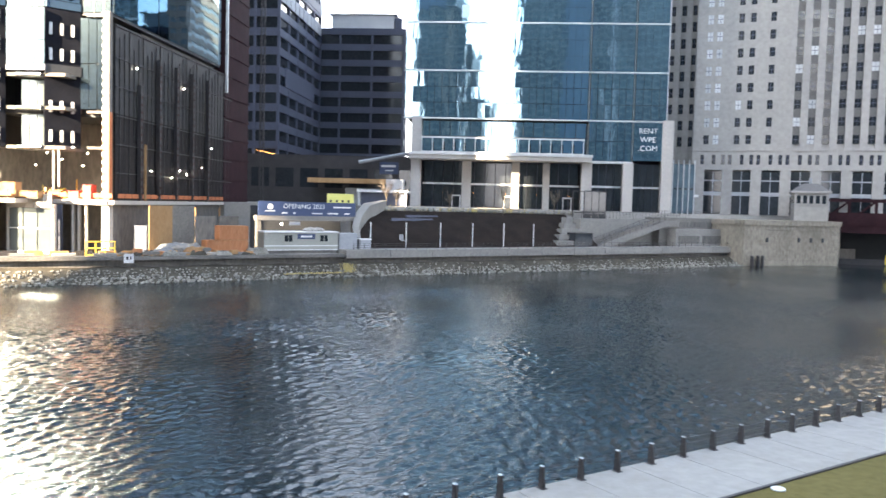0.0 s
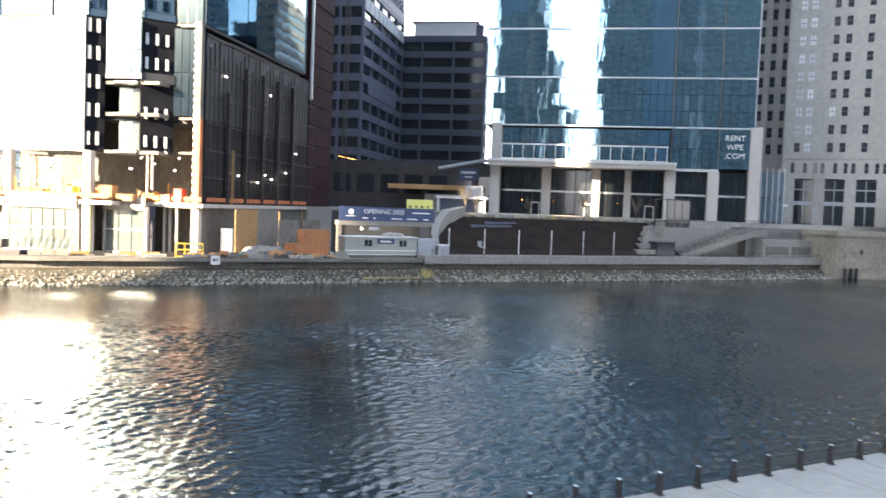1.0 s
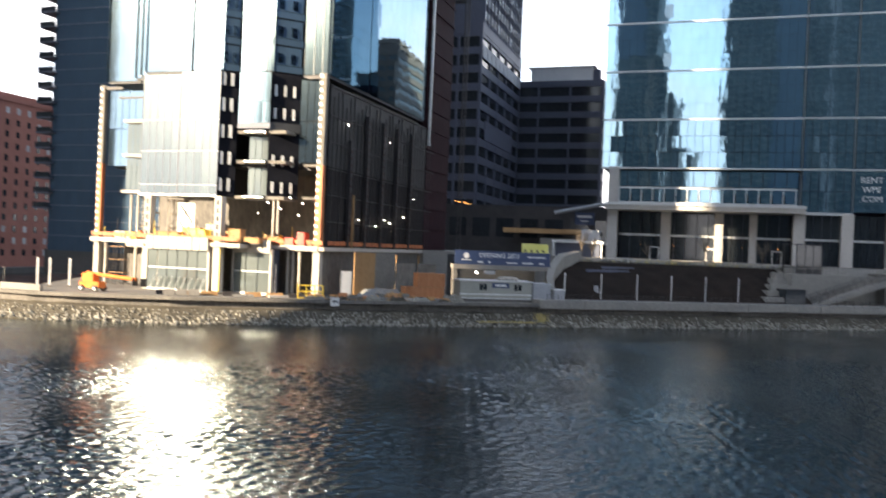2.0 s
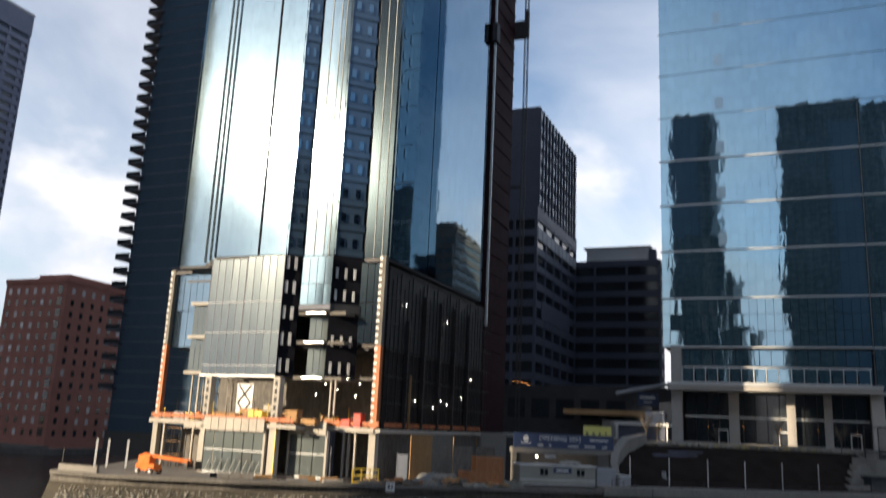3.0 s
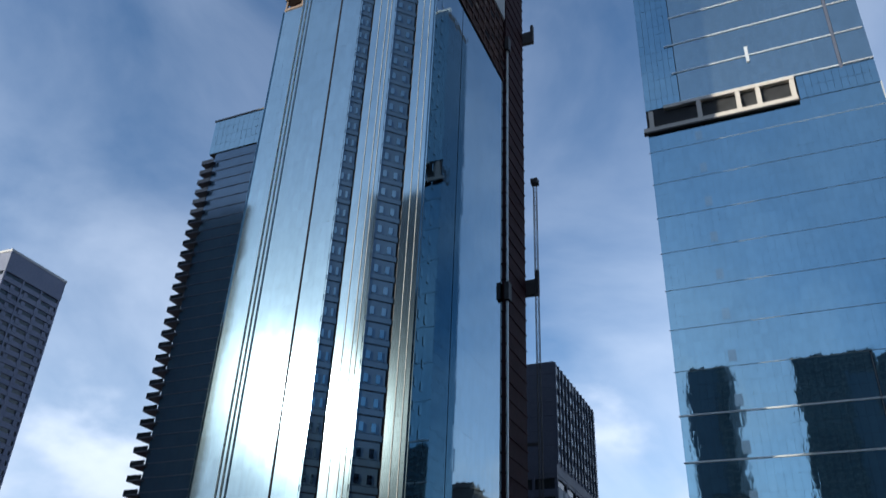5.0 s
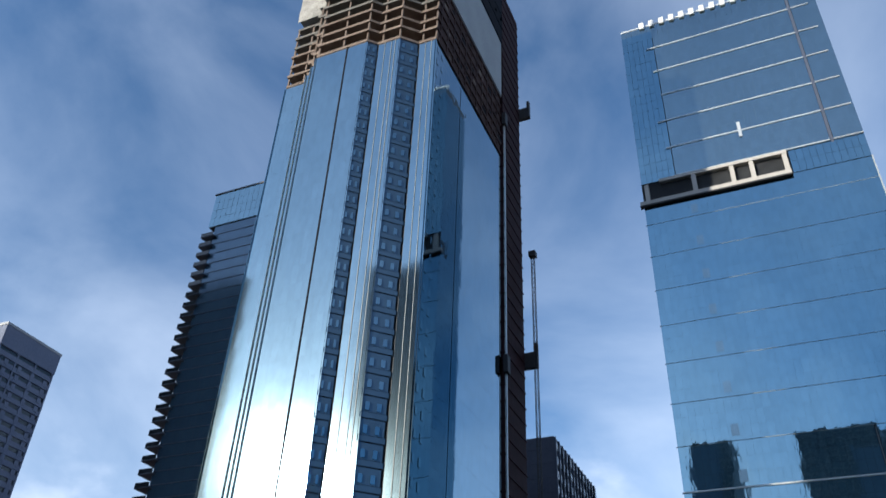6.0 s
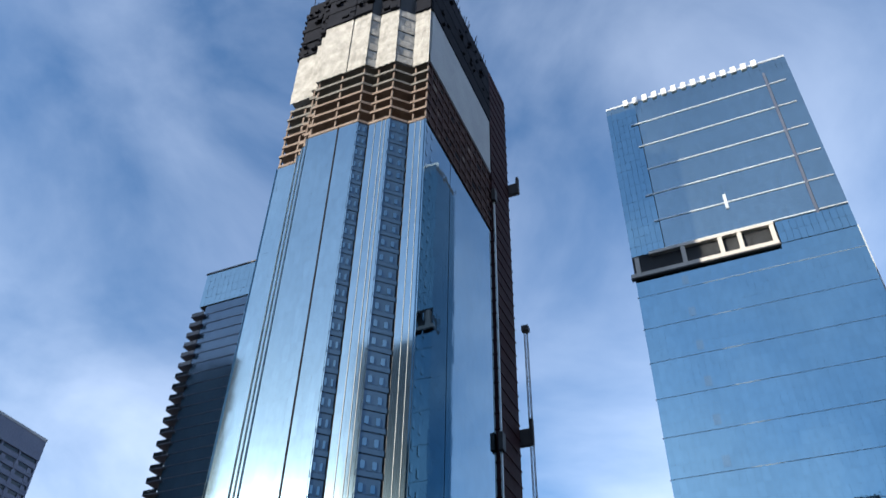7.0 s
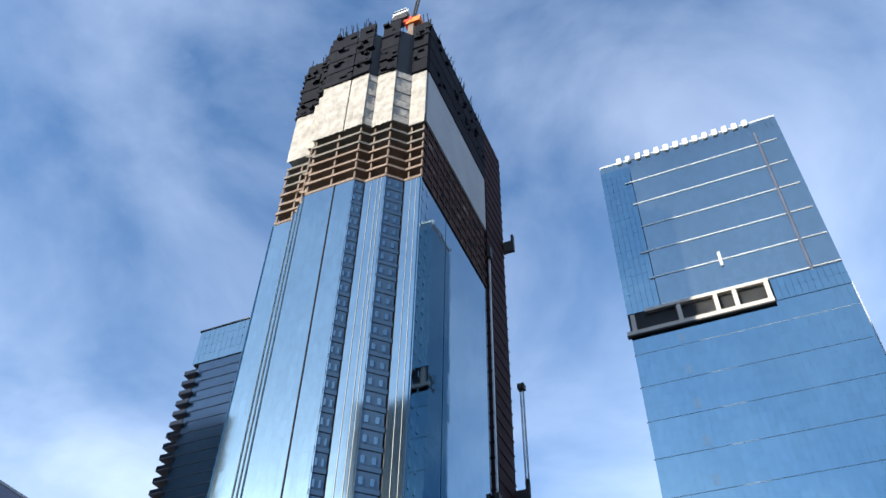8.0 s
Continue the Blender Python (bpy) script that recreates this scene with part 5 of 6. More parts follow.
for i in range(4):
    for z in (0.2, 5.3):
        part("pane", boxes((i * 1.1 + 0.16, i * 1.1 + 1.08, 0.05, 0.12, z, z + 4.8)), TEAL_GLASS, annex)
shed = thing("street_kiosk", "flat-roofed white street kiosk", "kiosk", BANK @ pose(100, 24, 11.25, 0, 0, -37))
part("body", boxes((0, 6, 0, 4, 0, 4.2)), SPANDREL_PALE, shed)
part("roof", bevelled((-1, 7, -1, 5, 4.2, 4.8), w=0.06), WHITE, shed)
part("door", boxes((3.5, 5.2, -0.06, 0.02, 0, 3)), DARKBODY, shed)


def banded(name, label, category, m, w, d, z0, z1, step, cols, glass, band, deep=0.5, share=0.42, group=""):
    """An office block of strip windows between projecting bands, on its front and its downstream side."""
    t = thing(name, label, category, m, group)
    part("wall", boxes((0.4, w - 0.4, 0.4, d - 0.4, z0, z1)), glass, t, "strip windows")
    for z in levels(z0, z1, step):
        part("spandrel", boxes((0, w, 0, d, z - step * share / 2, z + step * share / 2)), band, t)
    for i in range(cols + 1):
        x = (w - 0.7) * i / cols
        part("column", boxes((x, x + 0.7, -0.08, 0.5, z0, z1)), band, t)
    k = max(2, round(d / 10))
    for i in range(k + 1):
        y = (d - 0.7) * i / k
        part("column", boxes((w - 0.5, w + 0.08, y, y + 0.7, z0, z1)), band, t)
    return t


# Dark office blocks behind
off = banded("office_block", "tall dark office block with blue-grey window bands", "office building", pose(-46.7, 225.2, 0, 0, 0, GRID) @ pose(-34, 0, 0), 34, 49, 22, 74, 5.05, 5, GLASS_DARK, SPANDREL)
part("solid_wall", boxes((0.1, 34.1, -0.1, 49.1, 74, 78)), SPANDREL, off)
for z in (79.2, 83.6, 88.0, 92.4, 96.8, 101.2, 105.6):
    part("window_band", boxes((0.2, 33.8, 0.2, 48.8, z - 1.2, z + 1.4)), SPANDREL, off)
    for i in range(13):
        part("window", boxes((33.85, 34.15, 1.0 + i * 3.7, 3.6 + i * 3.7, z - 1.0, z + 1.3)), GLASS_DARK if i % 4 else GLASS_BRIGHT, off)
        part("fin", boxes((33.7, 34.5, 0.2 + i * 3.7, 0.7 + i * 3.7, z - 2.4, z + 2.2)), SPANDREL, off)
part("upper_wall", boxes((0.3, 33.85, 0.3, 48.7, 78, 108.2)), SPANDREL, off)
for i in range(10):
    part("pale_panel", boxes((34.0, 34.2, 1 + i * 4.8, 5.2 + i * 4.8, 67, 70.5)), SPANDREL_PALE, off)
part("dark_panel", boxes((33.9, 34.18, 6, 40, 44, 49.5)), SPANDREL, off)
for i in range(9):
    part("amber_lamp", rods(((28 + i * 0.6, -0.2, 25.6 - i * 0.12), (28.35 + i * 0.6, -0.2, 25.55 - i * 0.12), 0.05), sides=5), LAMP_AMBER, off, "amber work lamp")
low = banded("office_block", "lower dark office block with strip windows and roof plant", "office building", pose(-41.6, 273.9, 0, 0, 0, GRID) @ pose(-6, 0.4, 0), 33.2, 7, 22, 69.0, 5.05, 3, GLASS_DARK, SPANDREL)
# white paint stands in for direct sun on the plant room
part("roof_plant", bevelled((8, 29, 1.5, 6, 70, 74.8), w=0.1), WHITE, low, "rooftop plant room whitened to look sunlit")
part("roof_rail", boxes((7, 30, 1, 6.4, 74.8, 75.1)), SPANDREL_PALE, low)
part("chimney", boxes((29.2, 31.5, 2, 5, 70, 74.0)), SPANDREL, low)
base = thing("office_podium", "dark brown low podium under the office blocks", "building", pose(-60, 215, 0, 0, 0, GRID))
part("wall", boxes((0, 62, 0, 60, 11.2, 24)), STEEL_DARK, base)
for i in range(9):
    part("window", boxes((2 + i * 6.6, 6.8 + i * 6.6, -0.12, 0.1, 15.5, 20.5)), GLASS_DARK, base)
part("canopy", bevelled((26, 49, -9, -6, 16.6, 17.8), w=0.08), PLY, base, "lit timber canopy edge")
part("canopy_roof", boxes((26, 49, -6, 0, 16.8, 17.4)), STEEL_DARK, base)
part("entrance", boxes((34, 45, -0.3, 0.2, 11.3, 15.6)), GLASS_BRIGHT, base)
w = part("name_plate", boxes((43, 48, -0.4, -0.2, 19.4, 22.6)), SIGN_BLUE, base, "small blue sign")
part("writing_bar", boxes((43.5, 47.3, -0.46, -0.4, 21.2, 21.8), (44.5, 46.6, -0.46, -0.4, 20.2, 20.5)), WHITE, w)
part("ramp_roof", rods(((38, -3, 22.2), (50, -3, 24.6), 0.45), ((50, -3, 24.6), (54, -3, 24.0), 0.45), sides=6), SPANDREL_PALE, base)
gate = thing("guard_shed", "flat white-roofed shed on the plaza", "shed", BANK @ pose(19.5, 35, 11.25, 0, 0, -37))
part("body", boxes((0, 9, 0, 4, 0, 2.8)), SPANDREL, gate)
part("roof", bevelled((-0.8, 9.8, -0.8, 4.8, 2.8, 3.3), w=0.05), WHITE, gate)
part("roof_unit", bevelled((5, 8.6, 1, 3.4, 3.3, 5.6), w=0.06), SPANDREL_PALE, gate)
for x in (-0.5, 9.3):
    part("post", boxes((x, x + 0.25, -0.5, -0.25, 0, 2.8)), WHITE, gate)


# Great limestone block
mart = thing("limestone_block", "huge grey limestone commercial block with rows of windows", "building", pose(65.3, 214.0, 0, 0, 0, -22))
MW = 92
part("wall", boxes((0, MW, 1.0, 60, 11.2, 118)), LIMESTONE, mart)
win_me = {}


def window(x, z, w, h, y=0.55, bright_pane=False, par=None):
    key = (round(w, 2), round(h, 2), bright_pane)
    if key not in win_me:
        me = bpy.data.meshes.new("window")
        bm = boxes((-w / 2, w / 2, 0, 0.3, 0, h), (-w / 2, w / 2, -0.06, 0.0, h * 0.47, h * 0.53), (-0.05, 0.05, -0.05, 0, 0, h))
        bm.to_mesh(me)
        bm.free()
        me.materials.append(GLASS_BRIGHT if bright_pane else GLASS_DARK)
        me.materials.append(SPANDREL)
        for f in me.polygons[6:]:
            f.material_index = 1
        win_me[key] = me
    o = link("window", win_me[key], None, par or mart)
    o.location = (x, y, z)


rows_z = [29.6 + 4.45 * i for i in range(19)]
piers = [22.3 + 3.42 * i for i in range(21)]
for i, x in enumerate(piers):
    part("pier", boxes((x, x + 1.75, 0.1, 1.3, 28.6, 116)), LIMESTONE, mart)
for i, x in enumerate(piers[:-1]):
    for z in rows_z:
        part("spandrel", boxes((x + 1.75, x + 3.42, 0.75, 1.2, z + 2.2, z + 4.45)), STONE_DARK, mart)
        if i < 12 and z < 88:
            window(x + 2.58, z, 1.6, 2.2, 0.72, random.random() < 0.12)
part("corner_mass", boxes((0, 22.3, 0.4, 1.2, 28.6, 116)), LIMESTONE, mart)
for px in (3.2, 5.6, 10.8, 13.6, 18.4):
    for z in rows_z[:15]:
        window(px, z, 1.3, 2.3, 0.36, px < 6 and random.random() < 0.85 or random.random() < 0.1)
part("belt", boxes((-0.4, MW, -0.2, 1.2, 27.8, 28.6), (-0.3, MW, -0.1, 1.2, 22.9, 23.4)), LIMESTONE, mart)
part("base_course", boxes((0, MW, 0.0, 1.2, 23.4, 27.8)), LIMESTONE, mart)
for i in range(28):
    x = 2.5 + i * 2.3 + (0.6 if i % 3 else 0)
    window(x, 24.3, 0.85, 2.5, -0.05)
for i in range(10):
    x = 0.6 + i * 7.0
    part("base_pier", boxes((x, x + 2.6, -0.3, 1.2, 11.2, 22.9)), LIMESTONE, mart)
    w = part("shop_window", boxes((x + 2.6, x + 7.0, 0.5, 0.9, 11.4, 22.6)), GLASS_DARK, mart)
    part("frame", boxes((x + 2.6, x + 7.0, 0.38, 0.52, 16.2, 17.2), (x + 4.7, x + 4.9, 0.4, 0.52, 11.4, 22.6), (x + 2.6, x + 7.0, 0.38, 0.52, 20.0, 20.3)), SPANDREL_PALE, w)
wing = thing("limestone_wing", "shaded limestone wing with narrow window strips", "building", pose(65.3, 214.0, 0, 0, 0, -22) @ pose(-9.5, 8, 0))
part("wall", boxes((0, 10, 0.6, 30, 11.2, 118)), LIMESTONE, wing)
for x in (0, 2.9, 5.8, 8.5):
    part("pier", boxes((x, x + 1.5, 0, 0.8, 11.2, 116)), LIMESTONE, wing)
for x in (2.2, 5.1, 8.0):
    for z in rows_z[:14]:
        window(x, z, 1.2, 2.6, 0.35, False, wing)

# Balcony tower
west = thing("balcony_tower", "dark blue-grey apartment tower with stacked balconies", "skyscraper", pose(-121.0, 142.0, 0, 0, 0, GRID))
part("body", boxes((1.6, 40, 0.3, 26, 3.3, 141)), DARKBODY, west)
curtain("glass_wall", [((1.6, 0), (40, 0))], levels(8, 141, 3.1), 1.5, 0.03, 0.001, GLASS_WEST, west, proud=0.0)
curtain("glass_wall", [((1.6, 26), (1.6, 0))], levels(8, 141, 3.1), 1.5, 0.03, 0.001, GLASS_WEST, west, proud=0.0)
for i in range(42):
    part("slab_edge", boxes((1.6, 40, -0.1, 0.2, 11.0 + i * 3.1, 11.16 + i * 3.1)), SPANDREL, west)
curtain("crown_glass", [((-0.6, -0.3), (40, -0.3))], levels(141.2, 152.4, 2.8), 1.6, 0.05, 0.001, GLASS_SIDE, west, proud=0.0)
part("crown_body", boxes((-0.5, 40, 0, 26, 141.2, 152.4)), DARKBODY, west)
part("crown_cap", boxes((-0.9, 40.2, -0.5, 26, 152.4, 152.8)), STEEL_DARK, west)
for i in range(40):
    z = 16.5 + i * 3.1
    b = part("balcony", bevelled((-1.6, 2.6, -1.1, 6, z, z + 0.28), w=0.04), SPANDREL, west)
    part("balustrade", boxes((-1.58, -1.5, -1.05, 5.9, z + 0.28, z + 1.3), (-1.5, 2.4, -1.08, -1.0, z + 0.28, z + 1.3)), GLASS_DARK, b)
part("base_wall", boxes((0, 40, 1, 26, 3.3, 8.2)), STEEL_DARK, west)

# Brick warehouse
brick = thing("brick_warehouse", "red-brown brick warehouse with rows of small windows", "warehouse", pose(-172.6, 181.0, 0, 0, 0, GRID))
part("wall", boxes((-24, 0, 0, 46, 1.3, 47.2)), BRICK, brick)
part("parapet", bevelled((-24.3, 0.3, -0.3, 46.3, 47.2, 48.6), w=0.1), BRICK, brick)
part("penthouse", boxes((-16, -4, 4, 30, 48.6, 50.4)), BRICK, brick)
for f in range(13):
    z = 4.5 + f * 3.3
    for i in range(7):
        x = -2.2 - i * 3.3
        lit = random.random() < 0.22 or f == 12
        dark = i in (0,)
        w, h = (1.9, 2.3) if dark else (1.1, 1.7)
        bw = part("window", boxes((x - w / 2, x + w / 2, -0.06, 0.08, z, z + h)), GLASS_DARK if dark or not lit else GLASS_BRIGHT, brick)
        part("lintel", boxes((x - w / 2 - 0.1, x + w / 2 + 0.1, -0.1, 0.0, z + h, z + h + 0.25)), BRICK, bw)
    for i in range(12):
        y = 2.6 + i * 3.7
        lit = random.random() < 0.18 or f == 12
        dark = i in (6,)
        w, h = (1.9, 2.3) if dark else (1.1, 1.7)
        part("window", boxes((-0.08, 0.06, y - w / 2, y + w / 2, z, z + h)), GLASS_DARK if dark or not lit else GLASS_BRIGHT, brick)
part("side_wing", boxes((-60, -24, 3, 40, 1.3, 33)), BRICK, brick)
for f in range(8):
    for i in range(8):
        part("window", boxes((-27 - i * 4.2, -25.4 - i * 4.2, 2.94, 3.05, 5 + f * 3.3, 7.2 + f * 3.3)), GLASS_DARK, brick)
part("river_dock", boxes((-60, 2, -4, 0, 0.8, 2.0)), CONCRETE, brick)

# Pale high-rise upstream
far = banded("apartment_tower", "distant grey concrete apartment tower", "skyscraper", pose(-242.5, 190, 0, 0, 0, -3) @ pose(-34, 0, 0), 34, 26.5, 1.3, 150, 3.5, 8, GLASS_DARK, GREY_BLUE, share=0.55)
part("crown", boxes((-0.2, 34.2, -0.2, 26.7, 149, 157)), GREY_BLUE, far)
part("parapet", boxes((-0.4, 34.4, -0.4, 26.9, 157, 158)), SPANDREL_PALE, far)
for i in range(40):
    z = 6.4 + i * 3.5
    for y in (1.5, 7.8, 14.1, 20.4):
        part("wall_pier", boxes((33.8, 34.12, y + 2.6, y + 4.4, z, z + 2.0)), GREY_BLUE, far)

# Taller rear part of the limestone block, seen in the side glass of the tower
rear = banded("stone_tower", "grey stone tower with a rounded roof behind the glass tower", "skyscraper", pose(36, 311, 0, 0, 0, GRID), 60, 48, 1.0, 93, 4.4, 14, TEAL_GLASS, STONE_DARK, share=0.55)
part("crown", bevelled((1.5, 50, 11, 36, 93, 100), w=3.0), STONE_DARK, rear)
part("roof_house", bevelled((4, 40, 15, 28, 98, 104), w=3.4), STONE_DARK, rear)
for i in range(9):
    part("roof_block", boxes((0.5, 3, 1 + i * 4.0, 2.8 + i * 4.0, 93, 94.2 + i % 3)), STONE_DARK, rear)

# Towers behind the terrace, seen in the glass; last two only block sky light
for nm, lb, x0, x1, y1, d, h, mtl in (
        ("riverside_tower", "broad dark tower on the opposite corner", -345, -205, 48, 40, 205, NET),
        ("riverside_tower", "slim dark riverside office tower", -65, -41, -95, 40, 205, TEAL_METAL),
        ("riverside_tower", "low dark riverside block before the slim tower", -64, -36, -92, 3, 126, TEAL_METAL),
        ("riverside_tower", "low stepped dark riverside block", -35.5, -30, -95, 30, 106, TEAL_METAL),
        ("riverside_tower", "lowest dark riverside block", -29.5, -23, -95, 30, 74, TEAL_METAL),
        ("riverside_tower", "dark teal glass riverside tower", -4, 39, -95, 40, 203, TEAL_METAL),
        ("riverside_tower", "broad dark glass riverside tower", 39.5, 92, -96, 40, 199, TEAL_METAL),
        ("riverside_tower", "grey stone riverside tower", -208, -150, -90, 45, 268, SPANDREL_PALE),
        ("riverside_tower", "dark riverside tower with window grid", -149, -95, -95, 40, 175, SPANDREL),
        # unseen slabs added to cut the sky light falling on the far bank
        ("riverside_tower", "broad grey unseen slab added to block sky light", 105, 215, -95, 45, 170, SPANDREL_PALE),
        ("riverside_tower", "unseen slab added to block sky light further downstream", 225, 330, -60, 45, 150, SPANDREL)):
    tower = banded(nm, lb, "skyscraper", pose(x0, y1, 0) @ Matrix.Rotation(math.pi, 4, "Z") @ Matrix.Translation((-(x1 - x0), 0, 0)), x1 - x0, d, 1.0, h, 4.0, max(3, int((x1 - x0) / 4.5)), TEAL_GLASS if mtl == TEAL_METAL else GLASS_DARK, mtl, share=0.14 if mtl == TEAL_METAL else 0.42, group="towers across the street")
    if x0 == -4:
        part("smooth_bay", boxes((1, 16, -0.6, 0.2, 1, 190)), BLUE_WALL, tower, "smooth blue bay")
    if x0 == 39.5:
        # pale strip stands in for a bright sliver of sky between two towers
        part("pilaster", boxes((40.5, 42.5, -0.6, 0.2, 1, 188)), SPANDREL_PALE, tower, "pale upright stripe on the front")
    if x0 == -65:
        part("smooth_bay", boxes((7, 24, -0.6, 0.2, 128, 203)), BLUE_WALL, tower, "smooth blue upper front")
    if x0 == -64:
        part("pilaster", boxes((7.0, 7.9, -0.6, 0.2, 1, 126)), LIMESTONE, tower, "pale upright stripe on the front")
        part("pilaster", boxes((9.3, 10.2, -0.6, 0.2, 1, 126)), LIMESTONE, tower, "pale upright stripe on the front")


# Site and quay things
t = thing("sign_gantry", "blue opening banner on a concrete site gantry", "sign", BANK @ pose(-10.3, 14, 3.3))
part("board", bevelled((0, 18.0, -0.25, 0, 6.0, 8.4), w=0.03), SIGN_BLUE, t, "blue printed banner")
part("beam", boxes((-0.2, 18.4, -0.2, 1.2, 5.2, 6.0)), CONCRETE_PALE, t)
for x in (-0.1, 17.6):
    part("post", boxes((x, x + 0.7, 0, 0.8, 0, 5.2)), CONCRETE, t)
part("back_wall", boxes((0.6, 17.6, 5, 5.3, 0, 7.6)), DARKBODY, t)
lettering("OPENING 2023", 1.15, WHITE, t, Matrix.Translation((8.2, -0.28, 7.6)) @ pose(0, 0, 0, 90))
for x0, x1, z0, z1 in ((13.6, 17.0, 7.45, 7.7), (4.2, 5.2, 6.35, 6.6), (6.2, 6.6, 6.35, 6.6), (9.6, 11.6, 6.35, 6.55), (12.6, 14.6, 6.35, 6.6), (15.8, 16.8, 6.35, 6.6)):
    part("writing_bar", boxes((x0, x1, -0.28, -0.25, z0, z1)), WHITE, t)
part("emblem", rods(((2.1, -0.28, 7.5), (2.1, -0.25, 7.5), 0.5), sides=12), WHITE, t)
part("writing_bar", boxes((1.2, 3.0, -0.28, -0.25, 6.7, 6.85)), WHITE, t)
part("lamp", rods(((4.2, 0, 4.6), (4.2, 0.1, 4.6), 0.15), sides=8), LAMP, t, "lit site lamp")
part("green_plate", boxes((5.6, 7.6, 0.0, 0.1, 4.4, 5.0)), SPANDREL_PALE, t)
t = thing("site_notice", "pale yellow notice board with small marks", "sign", BANK @ pose(2.5, 14.6, 9.3))
part("board", bevelled((0, 5.2, 0, 0.12, 1.8, 4.0), w=0.03), SIGN_YELLOW, t)
part("post", boxes((0.4, 0.6, 0.12, 0.3, 0, 4.0), (4.6, 4.8, 0.12, 0.3, 0, 4.0)), STEEL_DARK, t)
for i in range(4):
    part("writing_bar", boxes((0.5 + i * 1.15, 0.9 + i * 1.15, -0.03, 0, 2.5, 2.9)), STEEL_DARK, t)

t = thing("office_trailer", "beige site office trailer with small windows", "trailer", BANK @ pose(-12.3, 5.2, 3.5))
part("body", bevelled((0, 12.6, 0, 3.0, 0.5, 3.3), w=0.05), BEIGE, t)
part("roof", bevelled((-0.15, 12.75, -0.15, 3.15, 3.3, 3.5), w=0.04), WHITE, t)
part("skirt", boxes((0.2, 12.4, 0.1, 2.9, 0, 0.5)), CONCRETE_DARK, t)
part("trim", boxes((0, 12.6, -0.04, 0, 1.15, 1.3), (0, 12.6, -0.04, 0, 0.5, 0.62)), WHITE, t)
for x in (3.3, 9.4):
    w = part("window", boxes((x, x + 1.3, -0.06, 0.02, 1.9, 2.9)), GLASS_DARK, t)
    part("frame", boxes((x - 0.1, x, -0.08, 0, 1.8, 3.0), (x + 1.3, x + 1.4, -0.08, 0, 1.8, 3.0), (x - 0.1, x + 1.4, -0.08, 0, 1.8, 1.9), (x + 0.6, x + 0.7, -0.08, 0, 1.9, 2.9)), BEIGE, w)
w = part("name_plate", boxes((5.5, 8.5, -0.07, 0, 2.3, 3.1)), SIGN_BLUE, t, "small blue sign")
part("writing_bar", boxes((6.0, 8.0, -0.1, -0.07, 2.55, 2.85)), WHITE, w)
bm = bmesh.new()
for i in range(5):
    bmesh.ops.create_icosphere(bm, subdivisions=2, radius=0.8, matrix=Matrix.Translation((7.8 + i * 0.55, 1.4, 3.6 + 0.1 * (i % 2))) @ Matrix.Diagonal((1, 1, 0.6, 1)))
t = tagged(part("sheeted_heap", bm, WRAP, None), "white sheeted heap lying on the trailer roof", "heap")
t.matrix_world = BANK @ pose(-12.3, 5.2, 3.5)
t = thing("storage_container", "grey-white storage container beside the trailer", "container", BANK @ pose(0.9, 6, 3.5))
part("body", bevelled((0, 3.3, 0, 2.6, 0, 3.2), w=0.05), SPANDREL_PALE, t)
for i in range(8):
    part("rib", boxes((0.2 + i * 0.4, 0.32 + i * 0.4, -0.06, 0, 0.2, 3.0)), SPANDREL_PALE, t)
t = thing("waste_bin", "small pale bin with a lid", "bin", BANK @ pose(4.6, 5.4, 4.1))
part("body", bevelled((0, 1.9, 0, 1.3, 0, 1.5), w=0.06), SPANDREL_PALE, t)
part("lid", bevelled((-0.1, 2.0, -0.1, 1.4, 1.5, 1.7), w=0.04), WHITE, t)

for x, y, z, w, h, d in ((-21.4, 5, 3.5, 6.4, 2.1, 2.6), (-19.4, 5.2, 5.6, 4.5, 2.2, 2.4), (-23.4, 4.6, 3.5, 2.0, 1.0, 1.6)):
    t = thing("crate", "large plywood site crate", "crate", BANK @ pose(x, y, z), "plywood crates")
    part("body", boxes((0, w, 0, d, 0.1, h)), PLY_SUNNY, t)
    for i in range(int(w / 0.9) + 1):
        part("batten", boxes((min(i * 0.9, w - 0.12), min(i * 0.9, w - 0.12) + 0.12, -0.05, 0, 0.1, h)), PLY_SUNNY, t)
    part("skid", boxes((0, w, 0.2, 0.4, 0, 0.1), (0, w, d - 0.4, d - 0.2, 0, 0.1)), PLY, t)
for k, (x, y, z) in enumerate(((-28.5, 10, 3.4), (-24.6, 12, 3.4), (-20.5, 14, 3.4), (-16, 16.2, 3.4))):
    t = thing("site_hoarding", "plywood and grey board site hoarding panel", "hoarding", BANK @ pose(x, y, z, 0, 0, 26), "hoarding panels")
    part("board", boxes((0, 4.3, 0, 0.15, 0, 7.2 if k < 2 else 5.6)), PLY if k == 0 else (CONCRETE if k == 1 else CONCRETE_DARK), t)
    part("stud", boxes((0.1, 0.25, 0.15, 0.3, 0, 7), (2.1, 2.25, 0.15, 0.3, 0, 5.5)), PLY, t)


